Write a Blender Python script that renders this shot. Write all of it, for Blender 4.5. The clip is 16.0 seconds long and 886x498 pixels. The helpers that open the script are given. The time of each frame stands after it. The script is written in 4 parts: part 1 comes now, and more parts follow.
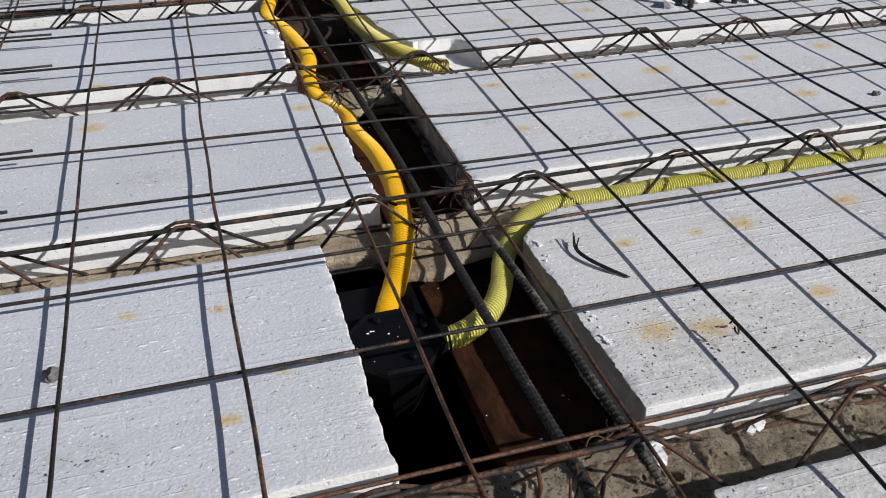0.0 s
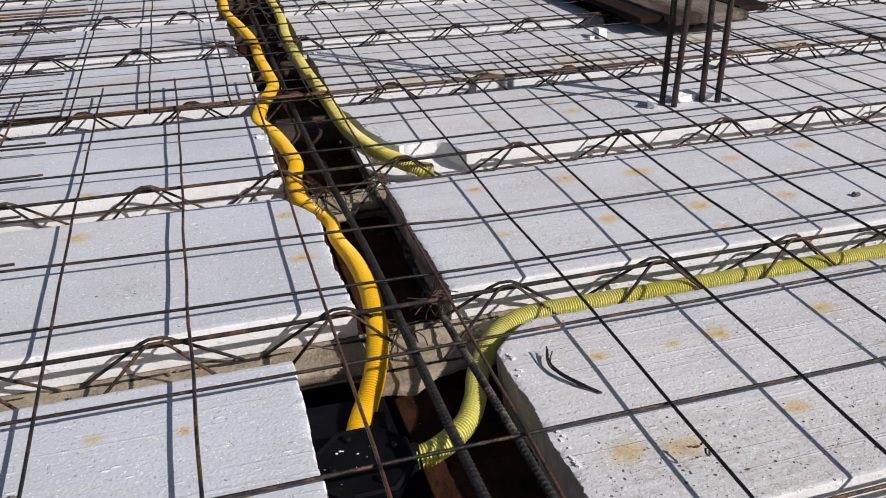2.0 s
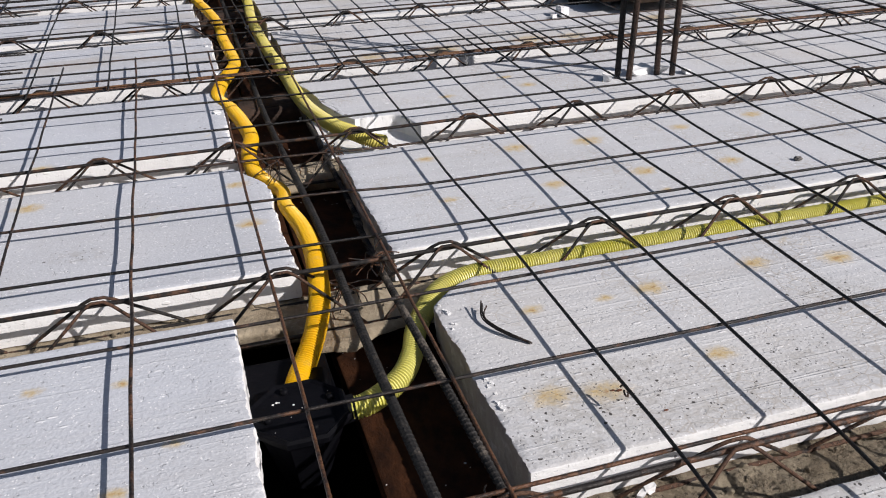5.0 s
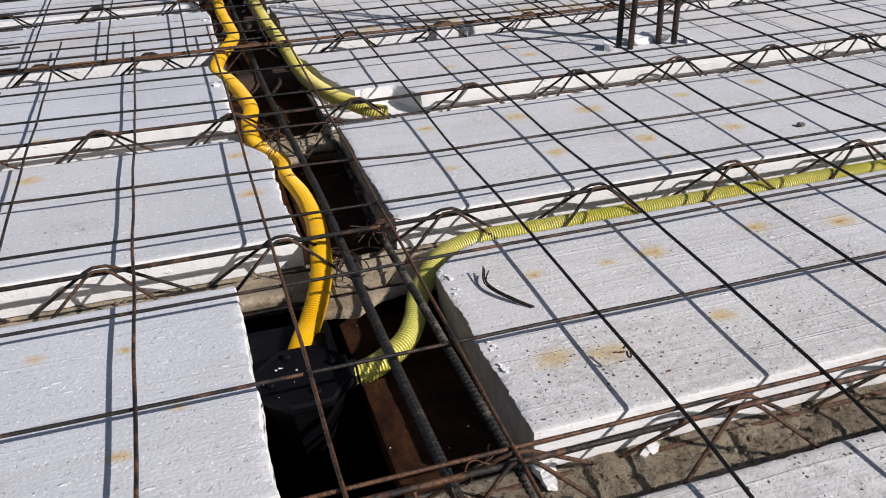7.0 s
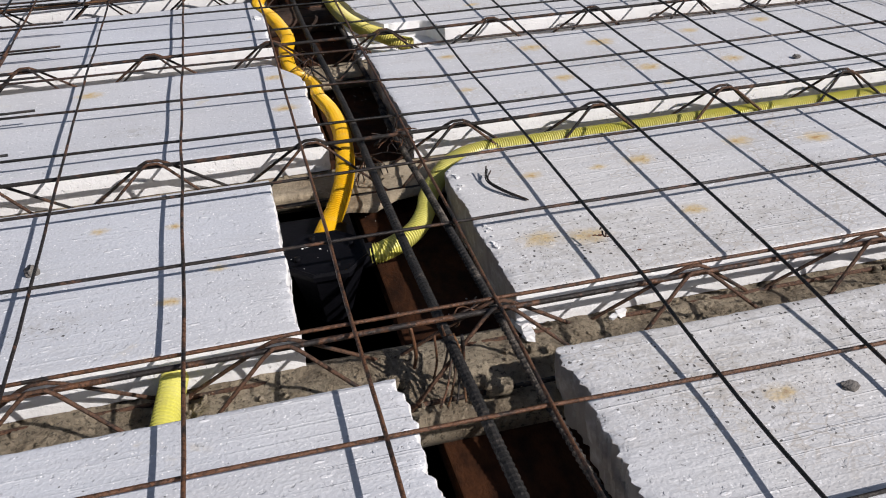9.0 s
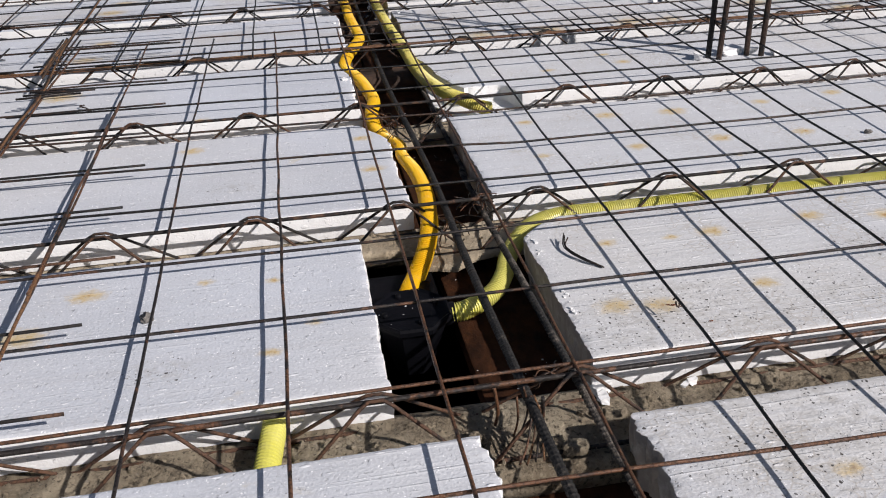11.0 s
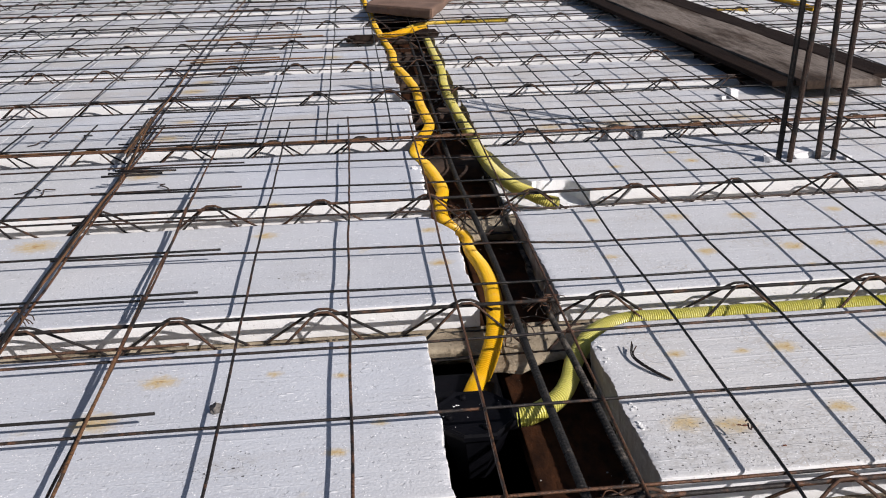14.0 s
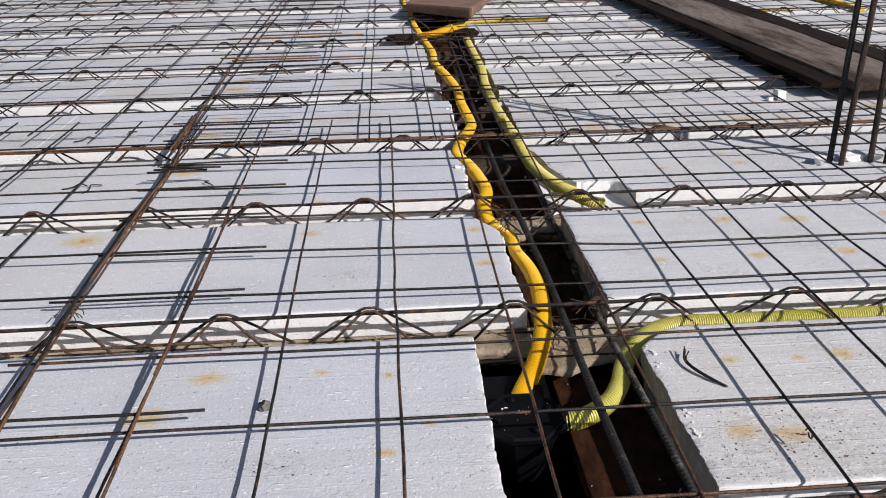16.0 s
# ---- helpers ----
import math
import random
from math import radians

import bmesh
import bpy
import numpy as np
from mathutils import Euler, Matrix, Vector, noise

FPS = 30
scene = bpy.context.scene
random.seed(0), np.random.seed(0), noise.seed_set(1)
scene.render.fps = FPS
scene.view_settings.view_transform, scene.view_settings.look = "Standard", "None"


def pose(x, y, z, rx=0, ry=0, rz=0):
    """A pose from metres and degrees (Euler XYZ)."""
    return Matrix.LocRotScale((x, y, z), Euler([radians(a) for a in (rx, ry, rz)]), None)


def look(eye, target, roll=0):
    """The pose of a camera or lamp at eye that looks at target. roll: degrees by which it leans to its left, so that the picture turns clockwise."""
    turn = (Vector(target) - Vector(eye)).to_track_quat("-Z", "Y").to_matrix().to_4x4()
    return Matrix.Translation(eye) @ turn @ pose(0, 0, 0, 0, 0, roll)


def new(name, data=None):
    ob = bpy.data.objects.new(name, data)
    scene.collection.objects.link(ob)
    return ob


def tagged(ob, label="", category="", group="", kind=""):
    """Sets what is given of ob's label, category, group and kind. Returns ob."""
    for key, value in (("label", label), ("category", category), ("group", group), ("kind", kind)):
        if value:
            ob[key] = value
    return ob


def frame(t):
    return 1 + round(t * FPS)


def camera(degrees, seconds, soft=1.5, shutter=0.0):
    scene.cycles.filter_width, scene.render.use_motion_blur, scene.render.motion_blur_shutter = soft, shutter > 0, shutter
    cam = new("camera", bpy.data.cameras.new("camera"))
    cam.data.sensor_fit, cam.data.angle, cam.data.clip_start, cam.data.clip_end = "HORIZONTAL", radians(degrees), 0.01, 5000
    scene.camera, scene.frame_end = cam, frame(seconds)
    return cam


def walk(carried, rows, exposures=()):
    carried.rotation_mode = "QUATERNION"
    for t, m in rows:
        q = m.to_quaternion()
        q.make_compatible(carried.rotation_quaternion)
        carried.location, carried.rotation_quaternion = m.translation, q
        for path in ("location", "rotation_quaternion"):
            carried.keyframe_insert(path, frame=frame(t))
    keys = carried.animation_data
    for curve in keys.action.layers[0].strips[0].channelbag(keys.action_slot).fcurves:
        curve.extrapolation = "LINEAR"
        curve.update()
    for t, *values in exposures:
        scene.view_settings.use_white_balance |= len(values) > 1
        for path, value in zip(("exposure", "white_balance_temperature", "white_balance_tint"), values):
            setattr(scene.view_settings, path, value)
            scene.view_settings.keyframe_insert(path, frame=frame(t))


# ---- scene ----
cam = camera(55.1, 16.0, soft=1.05)
PATH = [
    (0, (-0.362, -0.826, 0.492), (0.132, 0.782, -0.588), 0.1),
    (0.5, (-0.356, -0.823, 0.502), (0.11, 0.835, -0.514), 0.9),
    (1, (-0.33, -0.81, 0.517), (0.151, 0.877, -0.445), -0.2),
    (1.5, (-0.323, -0.814, 0.522), (0.171, 0.885, -0.409), -0.1),
    (2, (-0.317, -0.82, 0.525), (0.181, 0.884, -0.395), -0.8),
    (2.5, (-0.305, -0.824, 0.523), (0.206, 0.883, -0.386), -0.8),
    (3, (-0.307, -0.834, 0.517), (0.199, 0.872, -0.398), -0.4),
    (3.5, (-0.295, -0.847, 0.506), (0.218, 0.851, -0.417), -0.2),
    (5.8, (-0.271, -0.875, 0.493), (0.249, 0.808, -0.454), -1.4),
    (6, (-0.277, -0.875, 0.489), (0.242, 0.802, -0.469), -1.3),
    (6.5, (-0.27, -0.876, 0.479), (0.244, 0.795, -0.492), -1.3),
    (7, (-0.274, -0.877, 0.484), (0.234, 0.793, -0.492), -1.7),
    (7.5, (-0.295, -0.875, 0.498), (0.17, 0.81, -0.474), -1.8),
    (8, (-0.309, -0.907, 0.517), (0.137, 0.795, -0.435), -1.5),
    (8.5, (-0.293, -0.983, 0.495), (0.144, 0.694, -0.504), -1.1),
    (8.7, (-0.279, -1.006, 0.475), (0.148, 0.645, -0.569), -1.4),
    (10.8, (-0.31, -1.074, 0.525), (-0.022, 0.651, -0.444), -2.5),
    (11, (-0.316, -1.067, 0.529), (-0.029, 0.668, -0.424), -2.1),
    (11.5, (-0.317, -1.067, 0.53), (-0.041, 0.685, -0.395), -1.5),
    (12, (-0.32, -1.061, 0.537), (-0.063, 0.702, -0.373), -1.3),
    (12.5, (-0.324, -1.059, 0.539), (-0.08, 0.709, -0.363), -1.0),
    (13, (-0.327, -1.057, 0.542), (-0.108, 0.722, -0.344), -1.2),
    (13.5, (-0.333, -1.058, 0.556), (-0.133, 0.743, -0.29), -1.0),
    (14, (-0.334, -1.054, 0.57), (-0.156, 0.769, -0.233), -1.1),
    (14.5, (-0.339, -1.057, 0.577), (-0.159, 0.772, -0.213), -0.8),
    (15, (-0.339, -1.047, 0.559), (-0.162, 0.776, -0.242), -0.7),
    (15.5, (-0.351, -1.042, 0.56), (-0.217, 0.782, -0.25), -1.0),
    (16, (-0.358, -1.041, 0.565), (-0.251, 0.788, -0.236), -1.2),
]
walk(cam, [(t, look(eye, target, roll)) for t, eye, target, roll in PATH], exposures=[(0, -0.09, 6330, 11), (1.0, -0.02, 6430, 13), (3.5, 0.0, 6460, 14), (8.0, 0.04, 6460, 14), (16.0, 0.05, 6440, 14.5)])

# ---- light ----
SUN_TRAVEL = Vector((-1.05, 0.99, -1.0)).normalized()
sun = new("sun", bpy.data.lights.new("sun", "SUN"))
sun.data.energy, sun.data.angle, sun.data.color = 4.56, radians(0.55), (1.0, 0.965, 0.915)
sun.matrix_world = Matrix.Translation((3, -4, 5)) @ SUN_TRAVEL.to_track_quat("-Z", "Y").to_matrix().to_4x4()
world = bpy.data.worlds.new("sky")
scene.world = world
world.use_nodes = True
wn = world.node_tree.nodes
sky = wn.new("ShaderNodeTexSky")
sky.sky_type, sky.sun_disc = "NISHITA", False
sky.dust_density, sky.ozone_density, sky.air_density = 1.5, 1.0, 1.0
sky.sun_elevation = math.asin(-SUN_TRAVEL.z)
sky.sun_rotation = math.atan2(-SUN_TRAVEL.x, -SUN_TRAVEL.y)
world.node_tree.links.new(sky.outputs["Color"], wn["Background"].inputs["Color"])
wn["Background"].inputs["Strength"].default_value = 0.054
scene.view_settings.exposure = 0.0


# ---- materials ----
class Nodes:
    """A short way to wire a material."""

    def __init__(self, name, rough=0.7, metal=0.0):
        self.mat = bpy.data.materials.new(name)
        self.mat.use_nodes = True
        self.tree = self.mat.node_tree
        self.out = self.tree.nodes["Principled BSDF"]
        self.out.inputs["Roughness"].default_value = rough
        self.out.inputs["Metallic"].default_value = metal
        self.coord = self.tree.nodes.new("ShaderNodeTexCoord")
        self.geo = self.tree.nodes.new("ShaderNodeNewGeometry")
        self.pos = self.geo.outputs["Position"]

    def put(self, socket, value):
        if isinstance(value, (int, float)):
            socket.default_value = value
        elif isinstance(value, tuple):
            socket.default_value = (*value, 1.0) if len(socket.default_value) == 4 and len(value) == 3 else value
        else:
            self.tree.links.new(value, socket)

    def scaled(self, vec, s):
        n = self.tree.nodes.new("ShaderNodeVectorMath")
        n.operation = "MULTIPLY"
        self.put(n.inputs[0], vec)
        n.inputs[1].default_value = s
        return n.outputs[0]

    def noise(self, scale, detail=4.0, vec=None, rough=0.55):
        n = self.tree.nodes.new("ShaderNodeTexNoise")
        n.inputs["Scale"].default_value, n.inputs["Detail"].default_value = scale, detail
        n.inputs["Roughness"].default_value = rough
        self.put(n.inputs["Vector"], vec or self.pos)
        return n.outputs["Fac"]

    def cells(self, scale, vec=None, feature="F1", out="Distance"):
        n = self.tree.nodes.new("ShaderNodeTexVoronoi")
        n.feature = feature
        n.inputs["Scale"].default_value = scale
        self.put(n.inputs["Vector"], vec or self.pos)
        return n.outputs[out]

    def ramp(self, fac, lo, hi, a=0.0, b=1.0):
        n = self.tree.nodes.new("ShaderNodeMapRange")
        n.interpolation_type = "SMOOTHSTEP"
        self.put(n.inputs["Value"], fac)
        for k, v in zip(("From Min", "From Max", "To Min", "To Max"), (lo, hi, a, b)):
            n.inputs[k].default_value = v
        return n.outputs[0]

    def mix(self, fac, a, b):
        n = self.tree.nodes.new("ShaderNodeMix")
        n.data_type = "RGBA"
        self.put(n.inputs["Factor"], fac)
        self.put(n.inputs[6], a)
        self.put(n.inputs[7], b)
        return n.outputs[2]

    def math(self, op, a, b=0.0):
        n = self.tree.nodes.new("ShaderNodeMath")
        n.operation = op
        self.put(n.inputs[0], a)
        self.put(n.inputs[1], b)
        return n.outputs[0]

    def attr(self, name):
        n = self.tree.nodes.new("ShaderNodeAttribute")
        n.attribute_name = name
        return n.outputs["Fac"]

    def random(self):
        return self.tree.nodes.new("ShaderNodeObjectInfo").outputs["Random"]

    def colour(self, c):
        self.put(self.out.inputs["Base Color"], c)
        return self

    def rough(self, v):
        self.put(self.out.inputs["Roughness"], v)
        return self

    def bump(self, height, dist=0.002, strength=1.0):
        n = self.tree.nodes.new("ShaderNodeBump")
        n.inputs["Strength"].default_value, n.inputs["Distance"].default_value = strength, dist
        self.put(n.inputs["Height"], height)
        if self.out.inputs["Normal"].is_linked:
            self.tree.links.new(self.out.inputs["Normal"].links[0].from_socket, n.inputs["Normal"])
        self.put(self.out.inputs["Normal"], n.outputs[0])
        return self


def eps_material():
    m = Nodes("expanded_polystyrene", 0.85)
    beads = m.cells(230.0)
    streak = m.noise(30.0, 5.0, m.scaled(m.pos, (0.35, 3.0, 1.0)))
    broad = m.noise(3.5, 4.0)
    base = m.mix(m.ramp(broad, 0.35, 0.7), (0.565, 0.592, 0.645), (0.49, 0.513, 0.56))
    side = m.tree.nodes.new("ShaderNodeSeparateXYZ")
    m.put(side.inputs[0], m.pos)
    # warmer tone: broad noise patches plus a step up from west to east
    warm_tint = m.math("ADD", m.ramp(m.noise(1.1, 3.0), 0.47, 0.66, 0.0, 0.3), m.ramp(side.outputs[0], -0.35, 0.1, 0.0, 0.3))
    base = m.mix(warm_tint, base, (0.665, 0.635, 0.585))
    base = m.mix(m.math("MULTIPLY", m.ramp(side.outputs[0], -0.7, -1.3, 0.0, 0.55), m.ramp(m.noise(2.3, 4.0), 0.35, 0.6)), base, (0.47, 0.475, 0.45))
    # the blocks west of the rib and past the second joist were cut more smoothly
    cut = m.math("MULTIPLY", m.ramp(side.outputs[0], -0.32, -0.12, 0.45, 1.0), m.ramp(side.outputs[1], -0.06, 0.06, 1.0, 0.5))
    base = m.mix(m.math("MULTIPLY", m.ramp(streak, 0.42, 0.72, 0.0, 0.32), cut), base, (0.44, 0.45, 0.48))
    cutlines = m.noise(60.0, 4.0, m.scaled(m.pos, (0.06, 2.2, 1.0)))
    base = m.mix(m.math("MULTIPLY", m.ramp(cutlines, 0.5, 0.72, 0.0, 0.3), cut), base, (0.80, 0.80, 0.805))
    band = m.noise(9.0, 4.0, m.scaled(m.pos, (0.12, 3.2, 1.0)), 0.6)
    base = m.mix(m.math("MULTIPLY", m.ramp(band, 0.5, 0.68, 0.0, 0.3), cut), base, (0.41, 0.395, 0.385))
    base = m.mix(m.math("MULTIPLY", m.ramp(band, 0.46, 0.34, 0.0, 0.22), cut), base, (0.70, 0.71, 0.735))
    ridge = m.ramp(m.noise(52.0, 3.0, m.scaled(m.pos, (0.035, 2.4, 1.0))), 0.6, 0.66)
    base = m.mix(m.math("MULTIPLY", m.math("MULTIPLY", ridge, 0.24), cut), base, (0.84, 0.84, 0.84))
    tint = m.math("MULTIPLY", m.random(), 0.2)
    base = m.mix(tint, base, (0.60, 0.60, 0.61))
    # torn beads: pale flecks and small pits close together
    mottle = m.noise(330.0, 2.0, m.scaled(m.pos, (0.9, 1.1, 1.0)), 0.6)
    base = m.mix(m.ramp(mottle, 0.52, 0.68, 0.0, 0.22), base, (0.90, 0.90, 0.91))
    base = m.mix(m.ramp(mottle, 0.46, 0.32, 0.0, 0.16), base, (0.34, 0.34, 0.36))
    fleck = m.math("MULTIPLY", m.ramp(m.cells(260.0), 0.15, 0.3, 1.0, 0.0), m.ramp(m.noise(90.0, 2.0), 0.48, 0.62))
    base = m.mix(fleck, base, (0.92, 0.92, 0.93))
    pit = m.math("MULTIPLY", m.ramp(m.cells(330.0), 0.1, 0.3, 1.0, 0.0), m.ramp(m.noise(120.0, 2.0), 0.54, 0.68, 0.0, 0.35))
    base = m.mix(pit, base, (0.30, 0.30, 0.32))
    dash = m.math("MULTIPLY", m.ramp(m.cells(75.0, m.scaled(m.pos, (0.45, 1.3, 1.0))), 0.1, 0.2, 1.0, 0.0), m.ramp(m.noise(14.0, 3.0), 0.46, 0.6))
    base = m.mix(m.math("MULTIPLY", dash, 0.65), base, (0.93, 0.93, 0.94))
    # hairlines between clumps of beads, browner towards the east
    seam = m.math("MULTIPLY", m.ramp(m.cells(88.0, m.scaled(m.pos, (0.7, 1.0, 1.0)), "DISTANCE_TO_EDGE"), 0.02, 0.07, 1.0, 0.0), m.ramp(m.noise(7.0, 3.0), 0.46, 0.62))
    base = m.mix(m.math("MULTIPLY", m.math("MULTIPLY", seam, 0.45), m.ramp(side.outputs[0], -0.3, 0.1, 0.15, 1.0)), base, (0.40, 0.35, 0.29))
    # ochre rust marks left by the bars
    spread = m.math("ADD", m.attr("stain"), m.math("MULTIPLY", m.math("SUBTRACT", m.noise(95.0, 5.0, rough=0.7), 0.5), 1.35))
    mark = m.math("MULTIPLY", m.ramp(spread, 0.2, 1.15), m.ramp(m.attr("stain"), 0.02, 0.35))
    base = m.mix(m.math("MULTIPLY", mark, 0.88), base, (0.57, 0.41, 0.16))
    base = m.mix(m.math("MULTIPLY", m.ramp(spread, 0.92, 1.2), 0.65), base, (0.30, 0.11, 0.03))
    loose = m.math("MULTIPLY", m.ramp(m.noise(6.5, 2.0), 0.62, 0.74), m.ramp(m.noise(60.0, 5.0), 0.5, 0.68, 0.0, 0.4))
    base = m.mix(loose, base, (0.62, 0.50, 0.28))
    grime = m.math("MULTIPLY", m.ramp(side.outputs[1], 0.75, 1.1, 0.0, 0.4), m.ramp(m.noise(5.5, 5.0, m.scaled(m.pos, (0.6, 1.6, 1.0)), 0.65), 0.45, 0.64))
    base = m.mix(grime, base, (0.46, 0.41, 0.35))
    # the cut sides were never trodden on and stay clean
    base = m.mix(m.attr("trodden"), m.mix(m.ramp(streak, 0.4, 0.7, 0.0, 0.4), (0.79, 0.79, 0.785), (0.66, 0.65, 0.64)), base)
    film = m.math("MULTIPLY", m.attr("dirt"), m.ramp(m.noise(70.0, 6.0, rough=0.7), 0.4, 0.66, 0.0, 0.6))
    base = m.mix(film, base, (0.36, 0.34, 0.31))
    # shade of the west-facing cut ends put into their colour, broken up by noise
    shade_mask = m.math("MULTIPLY", m.attr("west_shade"), m.ramp(m.noise(38.0, 5.0, rough=0.65), 0.28, 0.52, 0.55, 1.0))
    base = m.mix(shade_mask, base, (0.36, 0.32, 0.28))
    # grit: crumbs of many sizes, thick where mud was trodden in
    bent = m.tree.nodes.new("ShaderNodeVectorMath")
    bent.operation = "ADD"
    wn_ = m.tree.nodes.new("ShaderNodeTexNoise")
    wn_.inputs["Scale"].default_value, wn_.inputs["Detail"].default_value = 190.0, 3.0
    m.put(wn_.inputs["Vector"], m.pos)
    m.put(bent.inputs[0], m.pos)
    m.put(bent.inputs[1], m.scaled(wn_.outputs["Color"], (0.006, 0.005, 0.005)))
    where = m.math("ADD", m.ramp(m.noise(6.0, 4.0), 0.45, 0.75, 0.03, 0.26), m.math("MULTIPLY", m.attr("dirt"), 0.85))

    def crumbs(scale, keep, size):
        v = m.tree.nodes.new("ShaderNodeTexVoronoi")
        v.inputs["Scale"].default_value = scale
        m.put(v.inputs["Vector"], bent.outputs[0])
        pick = m.tree.nodes.new("ShaderNodeSeparateColor")
        m.put(pick.inputs[0], v.outputs["Color"])
        chance = m.ramp(m.math("SUBTRACT", m.math("MULTIPLY", where, keep), pick.outputs[0]), 0.0, 0.05)
        radius = m.math("MULTIPLY", pick.outputs[1], size)
        return m.math("MULTIPLY", m.ramp(m.math("SUBTRACT", radius, v.outputs["Distance"]), 0.0, 0.04), chance)

    grit = m.math("MAXIMUM", crumbs(85.0, 0.2, 0.26), crumbs(200.0, 0.34, 0.38))
    grit = m.math("MAXIMUM", grit, m.math("MULTIPLY", crumbs(400.0, 0.32, 0.45), 0.85))
    base = m.mix(m.math("MULTIPLY", grit, 0.95), base, (0.055, 0.05, 0.045))
    dents = m.ramp(m.noise(130.0, 4.0, rough=0.65), 0.60, 0.70)
    base = m.mix(m.math("MULTIPLY", dents, 0.35), base, (0.40, 0.40, 0.41))
    m.colour(base)
    m.bump(dash, 0.0012, 0.6)
    m.bump(m.math("MULTIPLY", cutlines, cut), 0.0018, 0.5)
    m.bump(m.math("MULTIPLY", ridge, cut), 0.001, 0.6)
    m.bump(streak, 0.0008, 0.35)
    m.bump(mottle, 0.0011, 0.55)
    m.bump(beads, 0.00045, 0.5)
    m.bump(dents, -0.0012, 0.6)
    return m.mat


def steel_material(name, dark, rust, amount, rough=0.6, metal=0.1):
    m = Nodes(name, rough, metal)
    shift = m.math("MULTIPLY", m.math("SUBTRACT", m.random(), 0.5), 0.25)
    n = m.math("ADD", m.noise(30.0, 7.0, rough=0.65), shift)
    fac = m.ramp(n, 0.60 - amount * 0.35, 0.72 - amount * 0.35)
    c = m.mix(fac, dark, rust)
    flaky = m.ramp(m.noise(330.0, 5.0, rough=0.7), 0.45, 0.62)
    c = m.mix(m.math("MULTIPLY", flaky, 0.7), c, tuple(v * 0.3 for v in dark))
    worn = m.ramp(m.noise(75.0, 4.0), 0.58, 0.72, 0.0, 0.55)
    c = m.mix(worn, c, (0.055, 0.044, 0.035))
    m.colour(c).rough(m.ramp(flaky, 0.0, 1.0, rough, min(0.9, rough + 0.3)))
    m.bump(m.noise(260.0, 5.0, rough=0.7), 0.0016, 0.9)
    return m.mat


def concrete_material(name="muddy_concrete", dirt=1.0):
    m = Nodes(name, 0.9)
    c = m.mix(m.ramp(m.noise(9.0, 6.0), 0.35, 0.68), (0.235, 0.183, 0.12), (0.47, 0.395, 0.285))
    c = m.mix(m.ramp(m.noise(55.0, 6.0, rough=0.7), 0.5, 0.72, 0.0, 0.7 * dirt), c, (0.08, 0.06, 0.04))
    c = m.mix(m.ramp(m.cells(60.0), 0.06, 0.14, 0.4, 0.0), c, (0.42, 0.39, 0.33))
    m.colour(c)
    sand = m.noise(190.0, 4.0, rough=0.7)
    c = m.mix(m.ramp(sand, 0.53, 0.66, 0.0, 0.8 * dirt), c, (0.045, 0.033, 0.02))
    c = m.mix(m.ramp(sand, 0.46, 0.34, 0.0, 0.7), c, (0.42, 0.35, 0.25))
    m.colour(c)
    m.bump(m.noise(40.0, 8.0, rough=0.7), 0.028 * dirt, 1.0)
    m.bump(sand, -0.003 * dirt, 0.8)
    return m.mat


def hose_material(name, a, b, dust):
    m = Nodes(name, 0.42)
    c = m.mix(m.ramp(m.noise(11.0, 4.0), 0.35, 0.7), a, b)
    c = m.mix(m.ramp(m.noise(70.0, 6.0, rough=0.7), 0.5, 0.75, 0.0, dust), c, (0.42, 0.36, 0.24))
    m.colour(c).rough(m.ramp(m.noise(40.0, 4.0), 0.3, 0.7, 0.3, 0.6))
    m.out.inputs["Subsurface Weight"].default_value = 0.0
    m.bump(m.noise(200.0, 3.0), 0.0005, 0.5)
    return m.mat


def plain_material(name, a, b, scale, rough, bump, grain=(1.0, 1.0, 1.0), fine=220.0):
    m = Nodes(name, rough)
    v = m.scaled(m.pos, grain)
    n = m.noise(scale, 7.0, v, 0.62)
    c = m.mix(m.ramp(n, 0.32, 0.7), a, b)
    c = m.mix(m.ramp(m.noise(fine, 4.0, v), 0.5, 0.75, 0.0, 0.5), c, tuple(x * 0.5 for x in a))
    m.colour(c)
    m.bump(n, bump)
    m.bump(m.noise(fine, 5.0, v), bump * 0.25, 0.8)
    return m.mat


EPS = eps_material()
DARK_STEEL = steel_material("dark_mill_steel", (0.007, 0.006, 0.0055), (0.052, 0.027, 0.016), 0.28, 0.36, 0.15)
RUST_STEEL = steel_material("rusted_steel", (0.017, 0.012, 0.010), (0.14, 0.062, 0.029), 0.44, 0.42, 0.1)
TRUSS_STEEL = steel_material("truss_steel", (0.011, 0.0085, 0.0075), (0.10, 0.047, 0.024), 0.36, 0.72, 0.0)
BAR_STEEL = steel_material("ribbed_bar_steel", (0.013, 0.0115, 0.0105), (0.125, 0.105, 0.085), 0.37, 0.65, 0.05)
ORANGE_STEEL = steel_material("orange_rust_steel", (0.06, 0.035, 0.02), (0.17, 0.08, 0.032), 0.55, 0.8, 0.0)
COLUMN_STEEL = steel_material("blackened_steel", (0.009, 0.007, 0.0065), (0.05, 0.026, 0.017), 0.42, 0.55, 0.2)
CONCRETE = concrete_material()
GREY_CONCRETE = concrete_material("grey_smooth_concrete", 0.3)
# feet of the farther joists: a darker, browner tone than the nearer ones
DARK_CONCRETE = plain_material("dark_brown_concrete", (0.06, 0.034, 0.022), (0.02, 0.011, 0.007), 18.0, 0.9, 0.008)
YELLOW = hose_material("yellow_corrugated_plastic", (0.82, 0.49, 0.006), (0.72, 0.40, 0.004), 0.28)
